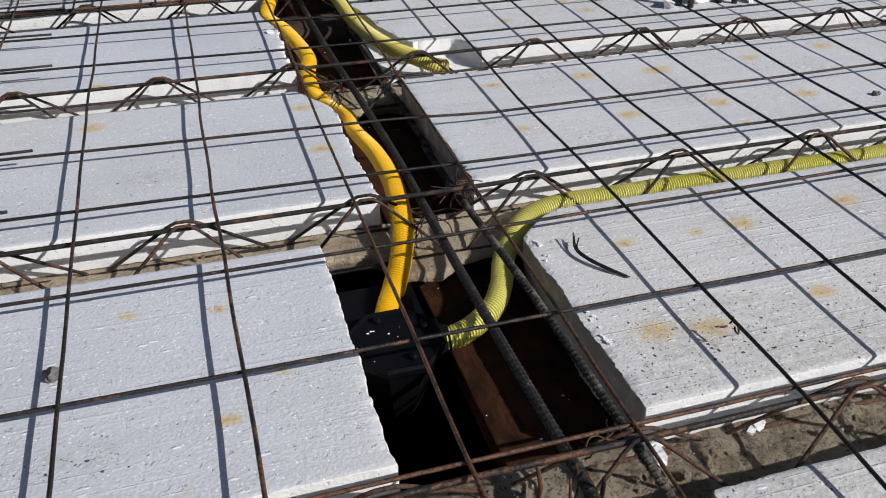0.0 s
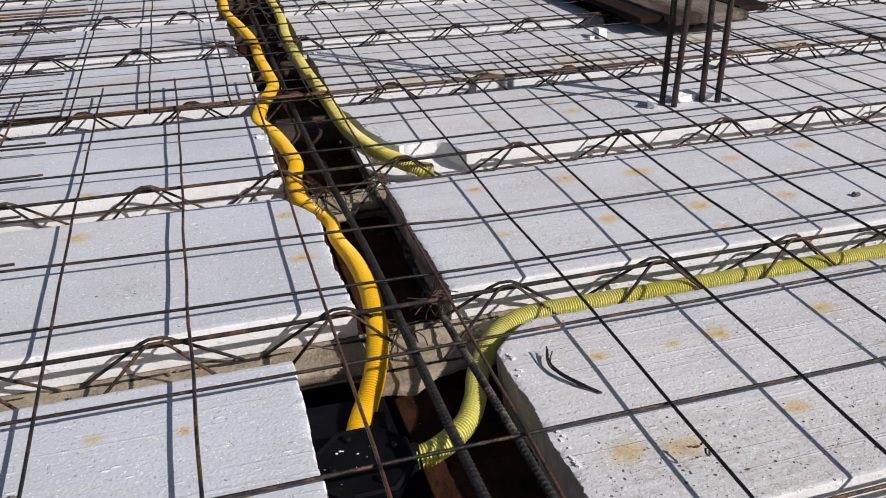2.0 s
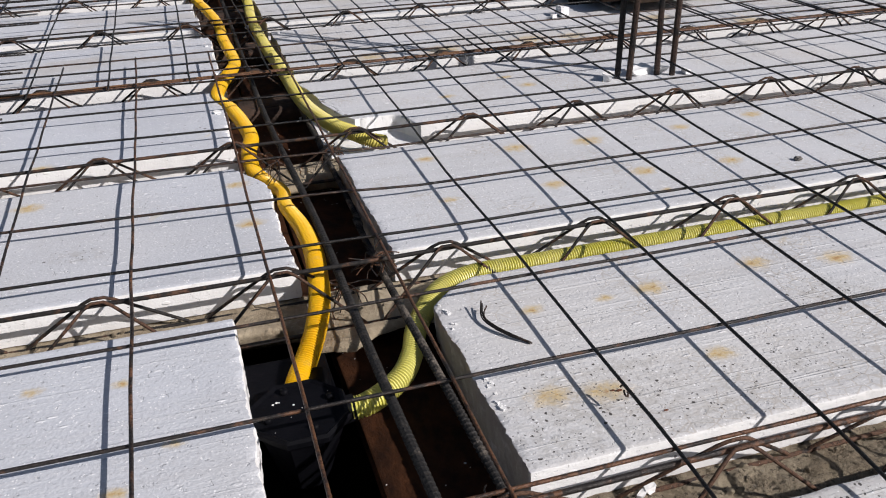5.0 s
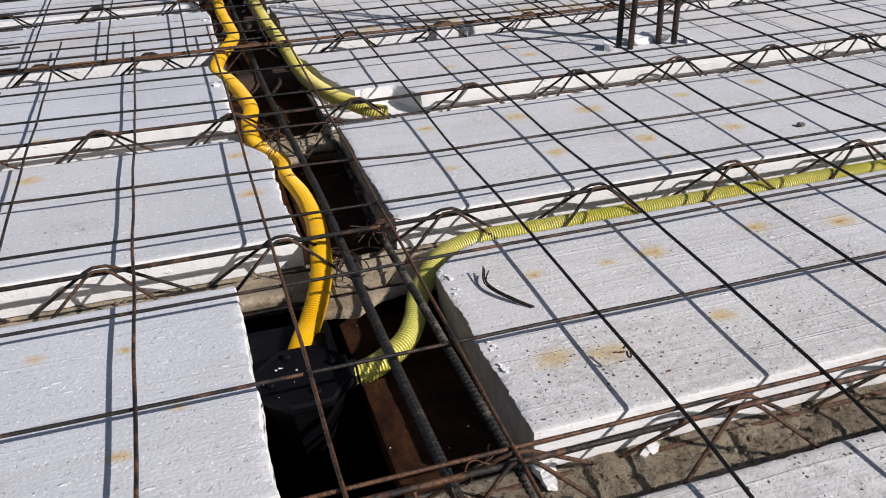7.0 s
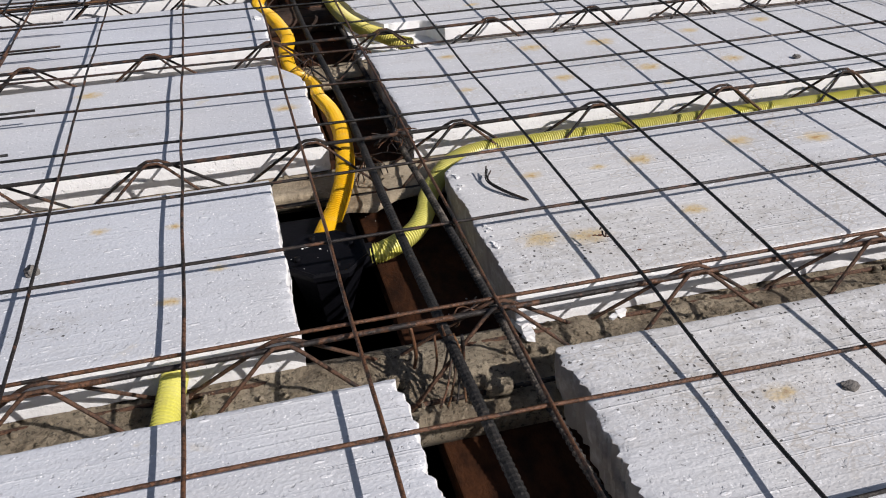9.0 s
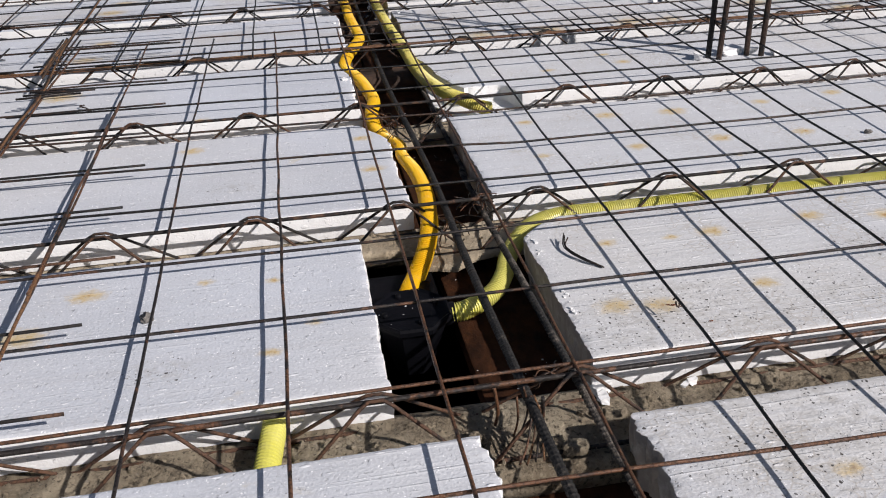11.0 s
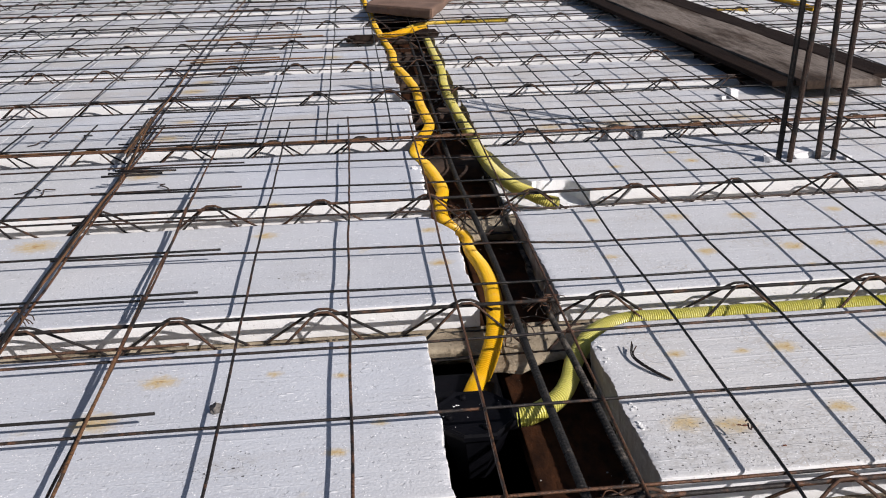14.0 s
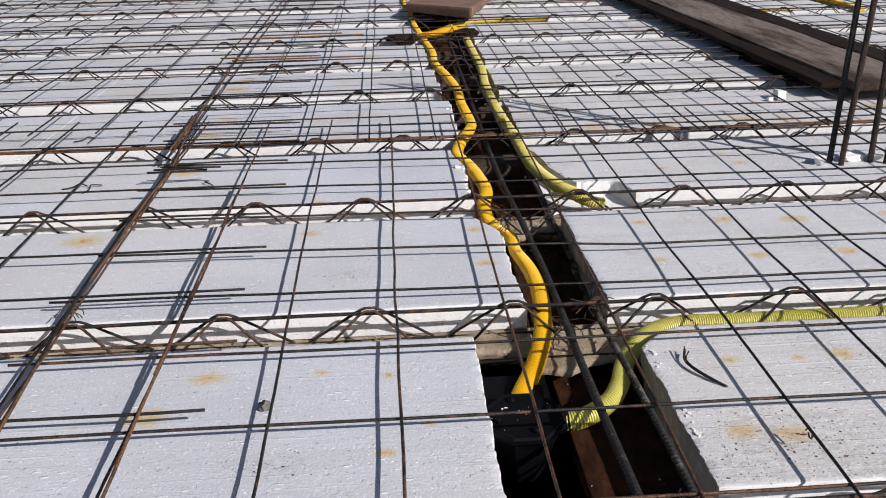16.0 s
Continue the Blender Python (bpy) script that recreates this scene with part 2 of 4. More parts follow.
PALE = hose_material("pale_yellow_corrugated_plastic", (0.60, 0.57, 0.10), (0.68, 0.64, 0.21), 0.3)
DULL_PALE = hose_material("dull_pale_yellow_plastic", (0.56, 0.49, 0.09), (0.60, 0.53, 0.17), 0.42)
DUSTY_YELLOW = hose_material("dusty_yellow_plastic", (0.74, 0.53, 0.05), (0.66, 0.5, 0.12), 0.35)
BLACK = plain_material("black_plastic", (0.0035, 0.0037, 0.005), (0.006, 0.006, 0.008), 20.0, 0.5, 0.001)
BLACK.node_tree.nodes["Principled BSDF"].inputs["Specular IOR Level"].default_value = 0.05
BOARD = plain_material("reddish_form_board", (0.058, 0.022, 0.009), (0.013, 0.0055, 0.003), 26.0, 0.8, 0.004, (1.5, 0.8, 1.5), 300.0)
GREY_BOARD = plain_material("weathered_grey_board", (0.26, 0.235, 0.235), (0.16, 0.145, 0.15), 20.0, 0.85, 0.004, (1.5, 0.8, 1.5), 300.0)
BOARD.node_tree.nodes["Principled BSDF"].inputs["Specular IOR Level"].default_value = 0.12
def dusty_timber():
    m = Nodes("dusty_dark_timber", 0.85)
    m.out.inputs["Specular IOR Level"].default_value = 0.2
    v = m.scaled(m.pos, (3.0, 0.35, 3.0))
    grain = m.noise(16.0, 7.0, v, 0.65)
    c = m.mix(m.ramp(grain, 0.35, 0.68), (0.065, 0.044, 0.032), (0.026, 0.017, 0.012))
    dust = m.math("MULTIPLY", m.ramp(m.noise(2.4, 5.0, m.scaled(m.pos, (2.2, 0.5, 1.0)), 0.65), 0.38, 0.54), m.ramp(m.noise(40.0, 5.0, v), 0.3, 0.6, 0.45, 1.0))
    m.colour(m.mix(m.math("MULTIPLY", dust, 0.8), c, (0.25, 0.21, 0.18)))
    m.bump(grain, 0.006)
    m.bump(m.noise(150.0, 4.0, v), 0.002, 0.8)
    return m.mat


TIMBER = dusty_timber()
DARK_TIMBER = plain_material("dark_wet_timber", (0.028, 0.019, 0.015), (0.014, 0.009, 0.007), 7.0, 0.75, 0.005, (3.0, 0.4, 3.0))
DARK_TIMBER.node_tree.nodes["Principled BSDF"].inputs["Specular IOR Level"].default_value = 0.08
# near-black brown: the shade on the thick plank's left side, put into the colour
SHADE_TIMBER = plain_material("shaded_side_timber", (0.021, 0.012, 0.008), (0.010, 0.006, 0.004), 7.0, 0.85, 0.005, (3.0, 0.4, 3.0))
SHADE_TIMBER.node_tree.nodes["Principled BSDF"].inputs["Specular IOR Level"].default_value = 0.12
TUB = plain_material("pinkish_timber", (0.25, 0.155, 0.11), (0.15, 0.09, 0.062), 9.0, 0.7, 0.004)
SOIL = plain_material("dark_soil", (0.10, 0.075, 0.055), (0.06, 0.045, 0.034), 2.0, 0.95, 0.02, fine=30.0)
WALL = plain_material("raw_wall_render", (0.34, 0.31, 0.27), (0.26, 0.235, 0.2), 3.0, 0.9, 0.004)
CLAY = plain_material("mud_clod", (0.19, 0.175, 0.16), (0.11, 0.10, 0.09), 40.0, 0.95, 0.006)


# ---- mesh helpers ----
def mesh_of(name, verts, faces, material, smooth=False):
    me = bpy.data.meshes.new(name)
    me.from_pydata([tuple(v) for v in verts], [], faces)
    me.materials.append(material)
    if smooth:
        me.polygons.foreach_set("use_smooth", [True] * len(me.polygons))
    me.update()
    return me


def part(name, me, parent=None, label="", at=None):
    ob = new(name, me)
    if parent is not None:
        ob.parent = parent
    if at is not None:
        ob.matrix_basis = at
    return tagged(ob, label) if label else ob


def empty(name, at=(0, 0, 0)):
    ob = new(name)
    ob.location = at
    return ob


def tube(points, radius, sides=6, radii=None, cap=True):
    """A round bar along points; radii: a factor of the radius at each point."""
    p = np.array(points, float)
    d = np.gradient(p, axis=0)
    d /= np.linalg.norm(d, axis=1)[:, None] + 1e-12
    up = np.array([0.0, 0.0, 1.0]) if abs(d[0][2]) < 0.9 else np.array([1.0, 0.0, 0.0])
    verts, faces = [], []
    u = np.cross(d[0], up)
    u /= np.linalg.norm(u)
    ang = np.arange(sides) * 2 * np.pi / sides
    for i in range(len(p)):
        u = u - d[i] * (u @ d[i])
        u /= np.linalg.norm(u)
        w = np.cross(d[i], u)
        r = radius * (radii[i] if radii is not None else 1.0)
        verts.extend(p[i] + r * (np.cos(a) * u + np.sin(a) * w) for a in ang)
    for i in range(len(p) - 1):
        for k in range(sides):
            a, b = i * sides + k, i * sides + (k + 1) % sides
            faces.append((a, b, b + sides, a + sides))
    if cap:
        faces.append(tuple(range(sides))[::-1])
        faces.append(tuple(range((len(p) - 1) * sides, len(p) * sides)))
    return verts, faces


def joined(pieces):
    verts, faces = [], []
    for v, f in pieces:
        n = len(verts)
        verts.extend(v)
        faces.extend(tuple(i + n for i in g) for g in f)
    return verts, faces


def spline(points, step):
    """Points along a Catmull-Rom curve at an even step."""
    p = np.array(points, float)
    q = np.vstack([2 * p[0] - p[1], p, 2 * p[-1] - p[-2]])
    out = []
    for i in range(1, len(q) - 2):
        for t in np.linspace(0, 1, 40, endpoint=False):
            a, b, c, e = q[i - 1], q[i], q[i + 1], q[i + 2]
            out.append(0.5 * (2 * b + (c - a) * t + (2 * a - 5 * b + 4 * c - e) * t * t + (3 * b - a - 3 * c + e) * t**3))
    out = np.array(out + [p[-1]])
    s = np.r_[0, np.cumsum(np.linalg.norm(np.diff(out, axis=0), axis=1))]
    want = np.arange(0, s[-1], step)
    return np.stack([np.interp(want, s, out[:, k]) for k in range(3)], 1)


def box_mesh(name, x0, x1, y0, y1, z0, z1, material, bevel=0.003, cuts=0, rough=0.0, seed=0):
    """A box with worn edges; cuts and rough give it an uneven surface."""
    bm = bmesh.new()
    bmesh.ops.create_cube(bm, size=1.0)
    bmesh.ops.transform(bm, matrix=Matrix.LocRotScale(((x0 + x1) / 2, (y0 + y1) / 2, (z0 + z1) / 2), None, (x1 - x0, y1 - y0, z1 - z0)), verts=bm.verts)
    bmesh.ops.bevel(bm, geom=list(bm.edges), offset=bevel, segments=2, affect="EDGES", profile=0.6)
    if cuts:
        long = [e for e in bm.edges if e.calc_length() > 0.5 * max(x1 - x0, y1 - y0, z1 - z0)]
        bmesh.ops.subdivide_edges(bm, edges=long, cuts=cuts, use_grid_fill=True)
    if rough:
        for v in bm.verts:
            v.co += rough * noise.noise_vector(v.co * 9.0 + Vector((seed, seed * 2.0, 0)))
    me = bpy.data.meshes.new(name)
    bm.to_mesh(me)
    bm.free()
    me.materials.append(material)
    return me


def wavy(a, b, step, sway, lift, seed, drape=0.0):
    """A slightly bent bar from a to b; drape: how far it hangs down where the sheet was trodden."""
    a, b = np.array(a, float), np.array(b, float)
    length = np.linalg.norm(b - a)
    n = max(2, int(length / step))
    d = (b - a) / length
    side = np.array([-d[1], d[0], 0.0])
    out = []
    for i in range(n + 1):
        t = length * i / n
        s = noise.noise(Vector((t * 1.7, seed * 3.71, 0.3))) * 0.7 + noise.noise(Vector((t * 6.5, seed * 1.3, 5.0))) * 0.6
        h = noise.noise(Vector((t * 2.3, seed * 2.9, 9.0)))
        p = a + d * t + side * sway * s + np.array([0, 0, lift * h])
        if drape and 0.0 < p[1] < 0.44:
            p[2] -= 0.42 * drape * math.sin(math.pi * p[1] / 0.44) * min(1.0, max(0.0, (p[0] + 0.1) / 0.12))
        p[2] -= drape * math.exp(-(((p[0] - 0.25) / 0.3) ** 2)) * math.exp(-(((p[1] + 0.6) / 0.13) ** 2))
        out.append(p)
    return out


# ---- plan ----
JOISTS = [-1.297, -0.86, -0.422, 0.0, 0.44, 0.853, 1.315, 1.739, 2.183, 2.635] + [2.64 + 0.44 * k for k in range(1, 10)]
PHASES = [0.05, 0.15, 0.12, 0.0, 0.185, 0.066, 0.153, 0.07, 0.037, 0.155, 0.02, 0.11, 0.16, 0.07, 0.13, 0.03, 0.09, 0.0, 0.14]
X0, X1 = -5.2, 4.6
TOP, BASE, UNDER = 0.0175, -0.045, -0.075
HALF_GAP = 0.047
SECOND = (0.77, 1.16)

# ---- setting: the ground below, the walls that bear the slab, unseen walls against light ----
me = mesh_of("ground", [(-600, -600, -2.9), (600, -600, -2.9), (600, 600, -2.9), (-600, 600, -2.9)], [(0, 1, 2, 3)], SOIL)
tagged(new("ground", me), "dark bare soil under the raised slab", "ground", kind="structure")
tagged(new("wall_west", box_mesh("wall_west", X0 - 0.04, X0 + 0.12, -1.5, 7.2, -2.9, UNDER - 0.001, WALL)), "raw rendered wall that bears the joists", "wall", kind="structure")
# south and north walls are out of view, added to darken the void below
tagged(new("unseen_wall_south", box_mesh("unseen_wall_south", X0 + 0.125, X1 - 0.125, -1.5, -1.36, -2.9, UNDER - 0.03, WALL)), "unseen wall added to keep light out from under the slab", "wall", kind="structure")
tagged(new("unseen_wall_north", box_mesh("unseen_wall_north", X0 + 0.125, X1 - 0.125, 6.56, 6.7, -2.9, UNDER - 0.03, WALL)), "unseen wall added to keep light out from under the slab", "wall", kind="structure")
tagged(new("wall_east", box_mesh("wall_east", X1 - 0.12, X1 + 0.04, -1.5, 7.2, -2.9, UNDER - 0.001, WALL)), "raw rendered wall that bears the joists", "wall", kind="structure")


# ---- lattice joists ----
def lattice_mesh():
    pieces = []
    for side in (-1, 1):
        pts = []
        n = int((X1 - X0) / 0.2) + 2
        for i in range(-n // 2 - 2, n // 2 + 2):
            c = i * 0.2
            foot = side * 0.036
            top = side * 0.005
            pts += [(c - 0.094, foot, BASE - 0.008), (c - 0.088, foot, BASE + 0.002), (c - 0.016, top + side * 0.003, TOP + 0.000),
                    (c - 0.007, top, TOP + 0.0055), (c + 0.007, top, TOP + 0.0055), (c + 0.016, top + side * 0.003, TOP + 0.000),
                    (c + 0.088, foot, BASE + 0.002), (c + 0.094, foot, BASE - 0.008)]
        pieces.append(tube(pts, 0.002, 6))
    return pieces


LATTICE = [mesh_of("lattice_wire", *p, TRUSS_STEEL, True) for p in lattice_mesh()]


def broken_edge(x, k):
    """How far the broken concrete of two joists reaches across the open rib."""
    steps_ = ((-0.2, 0.06), (-0.165, 0.03), (-0.14, 0.052), (-0.12, 0.05), (-0.105, 0.014), (-0.06, 0.01), (-0.05, 0.06)) if k == 4 else ((-0.3, 0.06), (-0.275, 0.012), (-0.195, 0.014), (-0.175, 0.07), (-0.135, 0.082), (-0.1, 0.056), (-0.05, 0.05), (0.0, 0.06))
    return float(np.interp(x, [q[0] for q in steps_], [q[1] for q in steps_])) + 0.004 * noise.noise(Vector((x * 60, 3.0, 1.0)))


def joist(k):
    y, ph = JOISTS[k], PHASES[k]
    root = empty("joist", (0, y, UNDER))
    # concrete foot with an uneven top
    close = k in (1, 2, 3, 4)
    nx = int((X1 - X0) / (0.0065 if close else 0.02))
    top = [(-0.05 + 0.1 * i / (16 if close else 4), BASE) for i in range((16 if close else 4) + 1)]
    prof = [(-0.06, UNDER), (-0.06, BASE - 0.006)] + top + [(0.06, BASE - 0.006), (0.06, UNDER)]
    smooth = 0.35 if k in (3, 4) else 1.0
    verts, faces = [], []
    for i in range(nx + 1):
        x = X0 + (X1 - X0) * i / nx
        for j, (dy, z) in enumerate(prof):
            if j in (0, len(prof) - 1):
                r = 0.0
            elif abs(dy) > 0.049:
                r = 0.0015 * noise.noise(Vector((x * 30, dy * 40, k)))
            else:
                r = smooth * (0.007 * noise.noise(Vector((x * 14, (y + dy) * 22, k))) + 0.004 * noise.noise(Vector((x * 45, (y + dy) * 60, k))))
                if k == 2 and dy < 0:
                    r += 0.012 * dy / 0.05
                if close:
                    r += smooth * (0.0028 * noise.noise(Vector((x * 120, (y + dy) * 120, k))) + 0.003 * max(0.0, noise.noise(Vector((x * 70, (y + dy) * 70, k + 7.0))) - 0.25))
            verts.append((x, dy * broken_edge(x, k) / 0.06 * (0.2 if j == 0 else 1.0) if k in (3, 4) and dy < 0 else dy, z - UNDER + r))
    m = len(prof)
    for i in range(nx):
        for j in range(m - 1):
            a = i * m + j
            faces.append((a, a + m, a + m + 1, a + 1))
        faces.append((i * m, i * m + m - 1, (i + 1) * m + m - 1, (i + 1) * m))
    faces += [tuple(range(m)), tuple(range(nx * m, nx * m + m))[::-1]]
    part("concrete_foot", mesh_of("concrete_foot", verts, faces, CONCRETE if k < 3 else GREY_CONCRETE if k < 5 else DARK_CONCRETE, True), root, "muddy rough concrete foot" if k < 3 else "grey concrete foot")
    top_line = wavy((X0, 0, TOP - UNDER), (X1, 0, TOP - UNDER), 0.06, 0.002, 0.0015, k + 0.5)
    part("top_bar", mesh_of("top_bar", *tube(top_line, 0.0028, 8), RUST_STEEL if k in (2, 5) else TRUSS_STEEL, True), root)
    for me in LATTICE:
        part("lattice_wire", me, root, at=Matrix.Translation((ph, 0, -UNDER)))
    for s in (-1, 1):
        part("bottom_bar", mesh_of("bottom_bar", *tube([(X0, s * 0.036, BASE - UNDER - 0.0012), (X1, s * 0.036, BASE - UNDER - 0.0012)], 0.0025, 6), TRUSS_STEEL, True), root)
    return tagged(root, "lattice-girder joist, rusty steel truss on a concrete foot", "joist", "floor joists")


for k in range(len(JOISTS)):
    joist(k)

# ---- polystyrene infill blocks ----
# where the nodes of the mesh have rusted on to the blocks: x, y, size
STAINS = [(0.2, -0.14, 0.026), (0.142, -0.143, 0.014), (0.053, -0.139, 0.018), (0.348, -0.128, 0.026), (0.45, -0.15, 0.03), (0.202, -0.278, 0.022), (0.065, -0.297, 0.03), (0.055, -0.293, 0.02), (0.012, -0.287, 0.03),
          (0.059, 0.169, 0.018), (0.22, 0.169, 0.026), (0.367, 0.17, 0.03), (0.363, 0.096, 0.014), (0.512, 0.162, 0.026), (0.071, 0.327, 0.022), (0.222, 0.325, 0.03), (0.344, 0.314, 0.036), (0.52, 0.32, 0.024), (0.672, 0.333, 0.026),
          (0.373, 0.636, 0.024), (0.2, 0.62, 0.02), (0.35, 0.7, 0.02), (0.115, -0.58, 0.02)]
STAINS += [(-0.217, 0.187, 0.026), (-0.222, 0.327, 0.024), (-0.509, 0.342, 0.028), (-0.506, 0.496, 0.024), (-0.38, -0.29, 0.016), (-0.33, -0.24, 0.014), (-0.375, -0.134, 0.014), (-0.46, -0.12, 0.014), (-0.6, -0.12, 0.03), (-0.66, -0.2, 0.04),
           (-0.9, 0.35, 0.05), (-0.8, 0.72, 0.06), (-0.8, 1.0, 0.05), (-0.78, 1.15, 0.04), (-0.82, 1.5, 0.06), (-0.8, 1.62, 0.05), (-0.85, 1.95, 0.07), (-0.83, 2.4, 0.07), (-0.42, 1.95, 0.06),
           (0.13, 0.95, 0.05), (0.3, 0.95, 0.06), (0.518, 0.966, 0.06), (0.62, 0.96, 0.05), (0.9, 1.05, 0.06), (1.096, 0.936, 0.06)]


GRIT = [(-0.5, -0.3, 0.04), (-0.433, 0.165, 0.035), (0.1, -0.27, 0.05), (0.06, -0.31, 0.12), (0.02, -0.34, 0.09), (0.03, -0.495, 0.09), (0.15, -0.482, 0.09), (0.3, -0.475, 0.1), (0.5, -0.47, 0.12), (0.32, -0.55, 0.06), (0.38, -0.22, 0.06), (0.27, -0.31, 0.07), (0.16, -0.345, 0.07), (0.08, -0.55, 0.12), (0.22, -0.52, 0.14), (0.38, -0.54, 0.16)]


def eps_block(k, xa, xb, ragged_a, ragged_b, notch=None, far=None):
    """One block between joists k and k + 1; ragged ends are broken by hand."""
    y0, y1 = JOISTS[k] + HALF_GAP, JOISTS[k + 1] - HALF_GAP
    near = k <= 4 and xb > -1.7 and xa < 1.4
    mid = 5 <= k <= 8 and xb > -2.5 and xa < 2.0
    nx, ny = (max(4, int((xb - xa) / (0.0085 if near else 0.02 if mid else 0.06))), (100 if ragged_a or ragged_b else 40) if near else 18 if mid else 7)
    depth = [(-0.0012, 0.0007), (-0.004, 0.0012), (-0.01, 0.0018), (-0.017, 0.0024), (-0.024, 0.0024), (-0.031, 0.0024), (-0.038, 0.0024), (-0.043, 0.002), (-0.044, -0.016), (-0.072, -0.016)]
    cx, cy = (xa + xb) / 2, (y0 + y1) / 2
    grid, stain, dirt = [], [], []
    for j in range(ny + 1):
        for i in range(nx + 1):
            u, v = i / nx, j / ny
            lo = y0 + (notch(xa + (xb - xa) * u) if notch else 0.0)
            hi = y1 - (far(xa + (xb - xa) * u) if far else 0.0)
            y = lo + (hi - lo) * v
            ea = (0.002 * noise.noise(Vector((y * 18, k * 3.1, xa))) + 0.0011 * noise.noise(Vector((y * 210, k, xa * 2))) + 0.0012 * noise.noise(Vector((y * 80, k, xa * 3)))) * ragged_a
            eb = (0.003 * noise.noise(Vector((y * 22, k * 5.1, xb))) + 0.0016 * noise.noise(Vector((y * 210, k, xb * 2))) + 0.0016 * noise.noise(Vector((y * 90, k, xb * 3)))) * ragged_b
            x = xa + ea + (xb + eb - xa - ea) * u
            wob = 0.0004 * noise.noise(Vector((x * 12, y * 12, k))) if near else 0.0
            ey = 0.0013 * noise.noise(Vector((x * 110, y * 20, k * 2.0))) if j in (0, ny) else 0.0
            drop = -0.0006 if (i in (0, nx) or j in (0, ny)) else 0.0
            grid.append((x, y + ey, wob + drop))
            s = 0.0
            if near or mid:
                for sx, sy, sr in STAINS:
                    d2 = ((x - sx) / (1.3 * sr)) ** 2 + ((y - sy) / (0.9 * sr)) ** 2
                    if d2 < 4:
                        s = max(s, math.exp(-2.2 * d2))
            stain.append(s)
            dirt.append(max((math.exp(-(((x - sx) / sr) ** 2) - ((y - sy) / (0.5 * sr)) ** 2) for sx, sy, sr in GRIT), default=0.0) if near else 0.0)
    w = nx + 1
    faces = [(j * w + i, j * w + i + 1, (j + 1) * w + i + 1, (j + 1) * w + i) for j in range(ny) for i in range(nx)]
    loop = [i for i in range(nx)] + [j * w + nx for j in range(ny)] + [ny * w + i for i in range(nx, 0, -1)] + [j * w for j in range(ny, 0, -1)]
    normal = [(0, -1)] * nx + [(1, 0)] * ny + [(0, 1)] * nx + [(-1, 0)] * ny
    verts, prev = list(grid), loop
    for d, (z, out) in enumerate(depth):
        start = len(verts)
        for n, i in enumerate(loop):
            x, y, _ = grid[i]
            nxv, nyv = normal[n]
            o = out if nyv else max(out, 0.0)
            r = 0.0
            if near:
                r = 0.0011 * noise.noise(Vector((x * 90, y * 90, z * 110))) + (0.0022 * noise.noise(Vector((y * 75, z * 110, k + 0.0))) if nxv and (ragged_a or ragged_b) else 0.0)
            lean = 0.1 * z if nxv < 0 and ragged_a and near else 0.0
            # under a scooped hollow the foot of the block goes on as a ledge
            if notch and nyv < 0 and z < -0.035:
                y -= notch(x)
            verts.append((x + nxv * (o + lean + r * 0.6), y + nyv * (o + r * 0.5), z))
        cur = list(range(start, start + len(loop)))
        for n in range(len(loop)):
            m = (n + 1) % len(loop)
            faces.append((prev[m], prev[n], cur[n], cur[m]))
        prev = cur
    faces.append(tuple(prev[::-1]))
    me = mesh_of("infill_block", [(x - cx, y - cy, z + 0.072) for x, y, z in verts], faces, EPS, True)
    me.set_sharp_from_angle(angle=radians(38))
    a = me.attributes.new("trodden", "FLOAT", "POINT")
    a.data.foreach_set("value", [1.0] * len(grid) + [0.0] * (len(verts) - len(grid)))
    # only west-facing walls get the painted shade; east-facing ends stay white
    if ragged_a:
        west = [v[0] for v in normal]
        a = me.attributes.new("west_shade", "FLOAT", "POINT")
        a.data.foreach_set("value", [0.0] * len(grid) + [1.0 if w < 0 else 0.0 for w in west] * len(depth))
    if near or mid:
        a = me.attributes.new("stain", "FLOAT", "POINT")
        a.data.foreach_set("value", stain + [0.0] * (len(verts) - len(grid)))
        a = me.attributes.new("dirt", "FLOAT", "POINT")
        a.data.foreach_set("value", dirt + [0.0] * (len(verts) - len(grid)))
    ob = new("infill_block", me)
    ob.location = (cx, cy, -0.072)
    cut = ragged_a or ragged_b
    return tagged(ob, "white polystyrene infill block with a ragged cut end" if cut else "white polystyrene infill block between the joists", "foam block", "infill blocks")


def notch_row(x):
    """The hollow scooped for the conduit in the block beside the joist."""
    if x > 0.072:
        return 0.07 * math.sqrt(max(0.0, 1 - ((x - 0.072) / 0.03) ** 2))
    line = ((-0.055, 0.312), (-0.046, 0.28), (-0.036, 0.217), (-0.023, 0.146), (-0.009, 0.093), (0.006, 0.07), (0.072, 0.07))
    return float(np.interp(x, [q[0] for q in line], [q[1] for q in line])) + 0.007 * noise.noise(Vector((x * 95, 2.0, 4.0))) * (x < 0.03)


def torn_corner(x):
    """The corner torn off where the yellow conduit dips under the block."""
    return 0.075 * min(1.0, max(0.0, (x + 0.222) / 0.044))


def worn_corner(x):
    """The corner broken off where the conduit bends round the block."""
    t = min(1.0, max(0.0, (x + 0.053) / 0.075))
    return 0.055 * (1 - t) ** 1.6


LEFT_END = {1: -0.187, 2: -0.262, 3: -0.178, 4: -0.212, 5: -0.197, 6: -0.213, 7: -0.226, 8: -0.24}
RIGHT_END = {1: -0.042, 2: -0.0475, 3: -0.056, 4: -0.054, 5: -0.05, 6: -0.046, 7: -0.036, 8: -0.03}


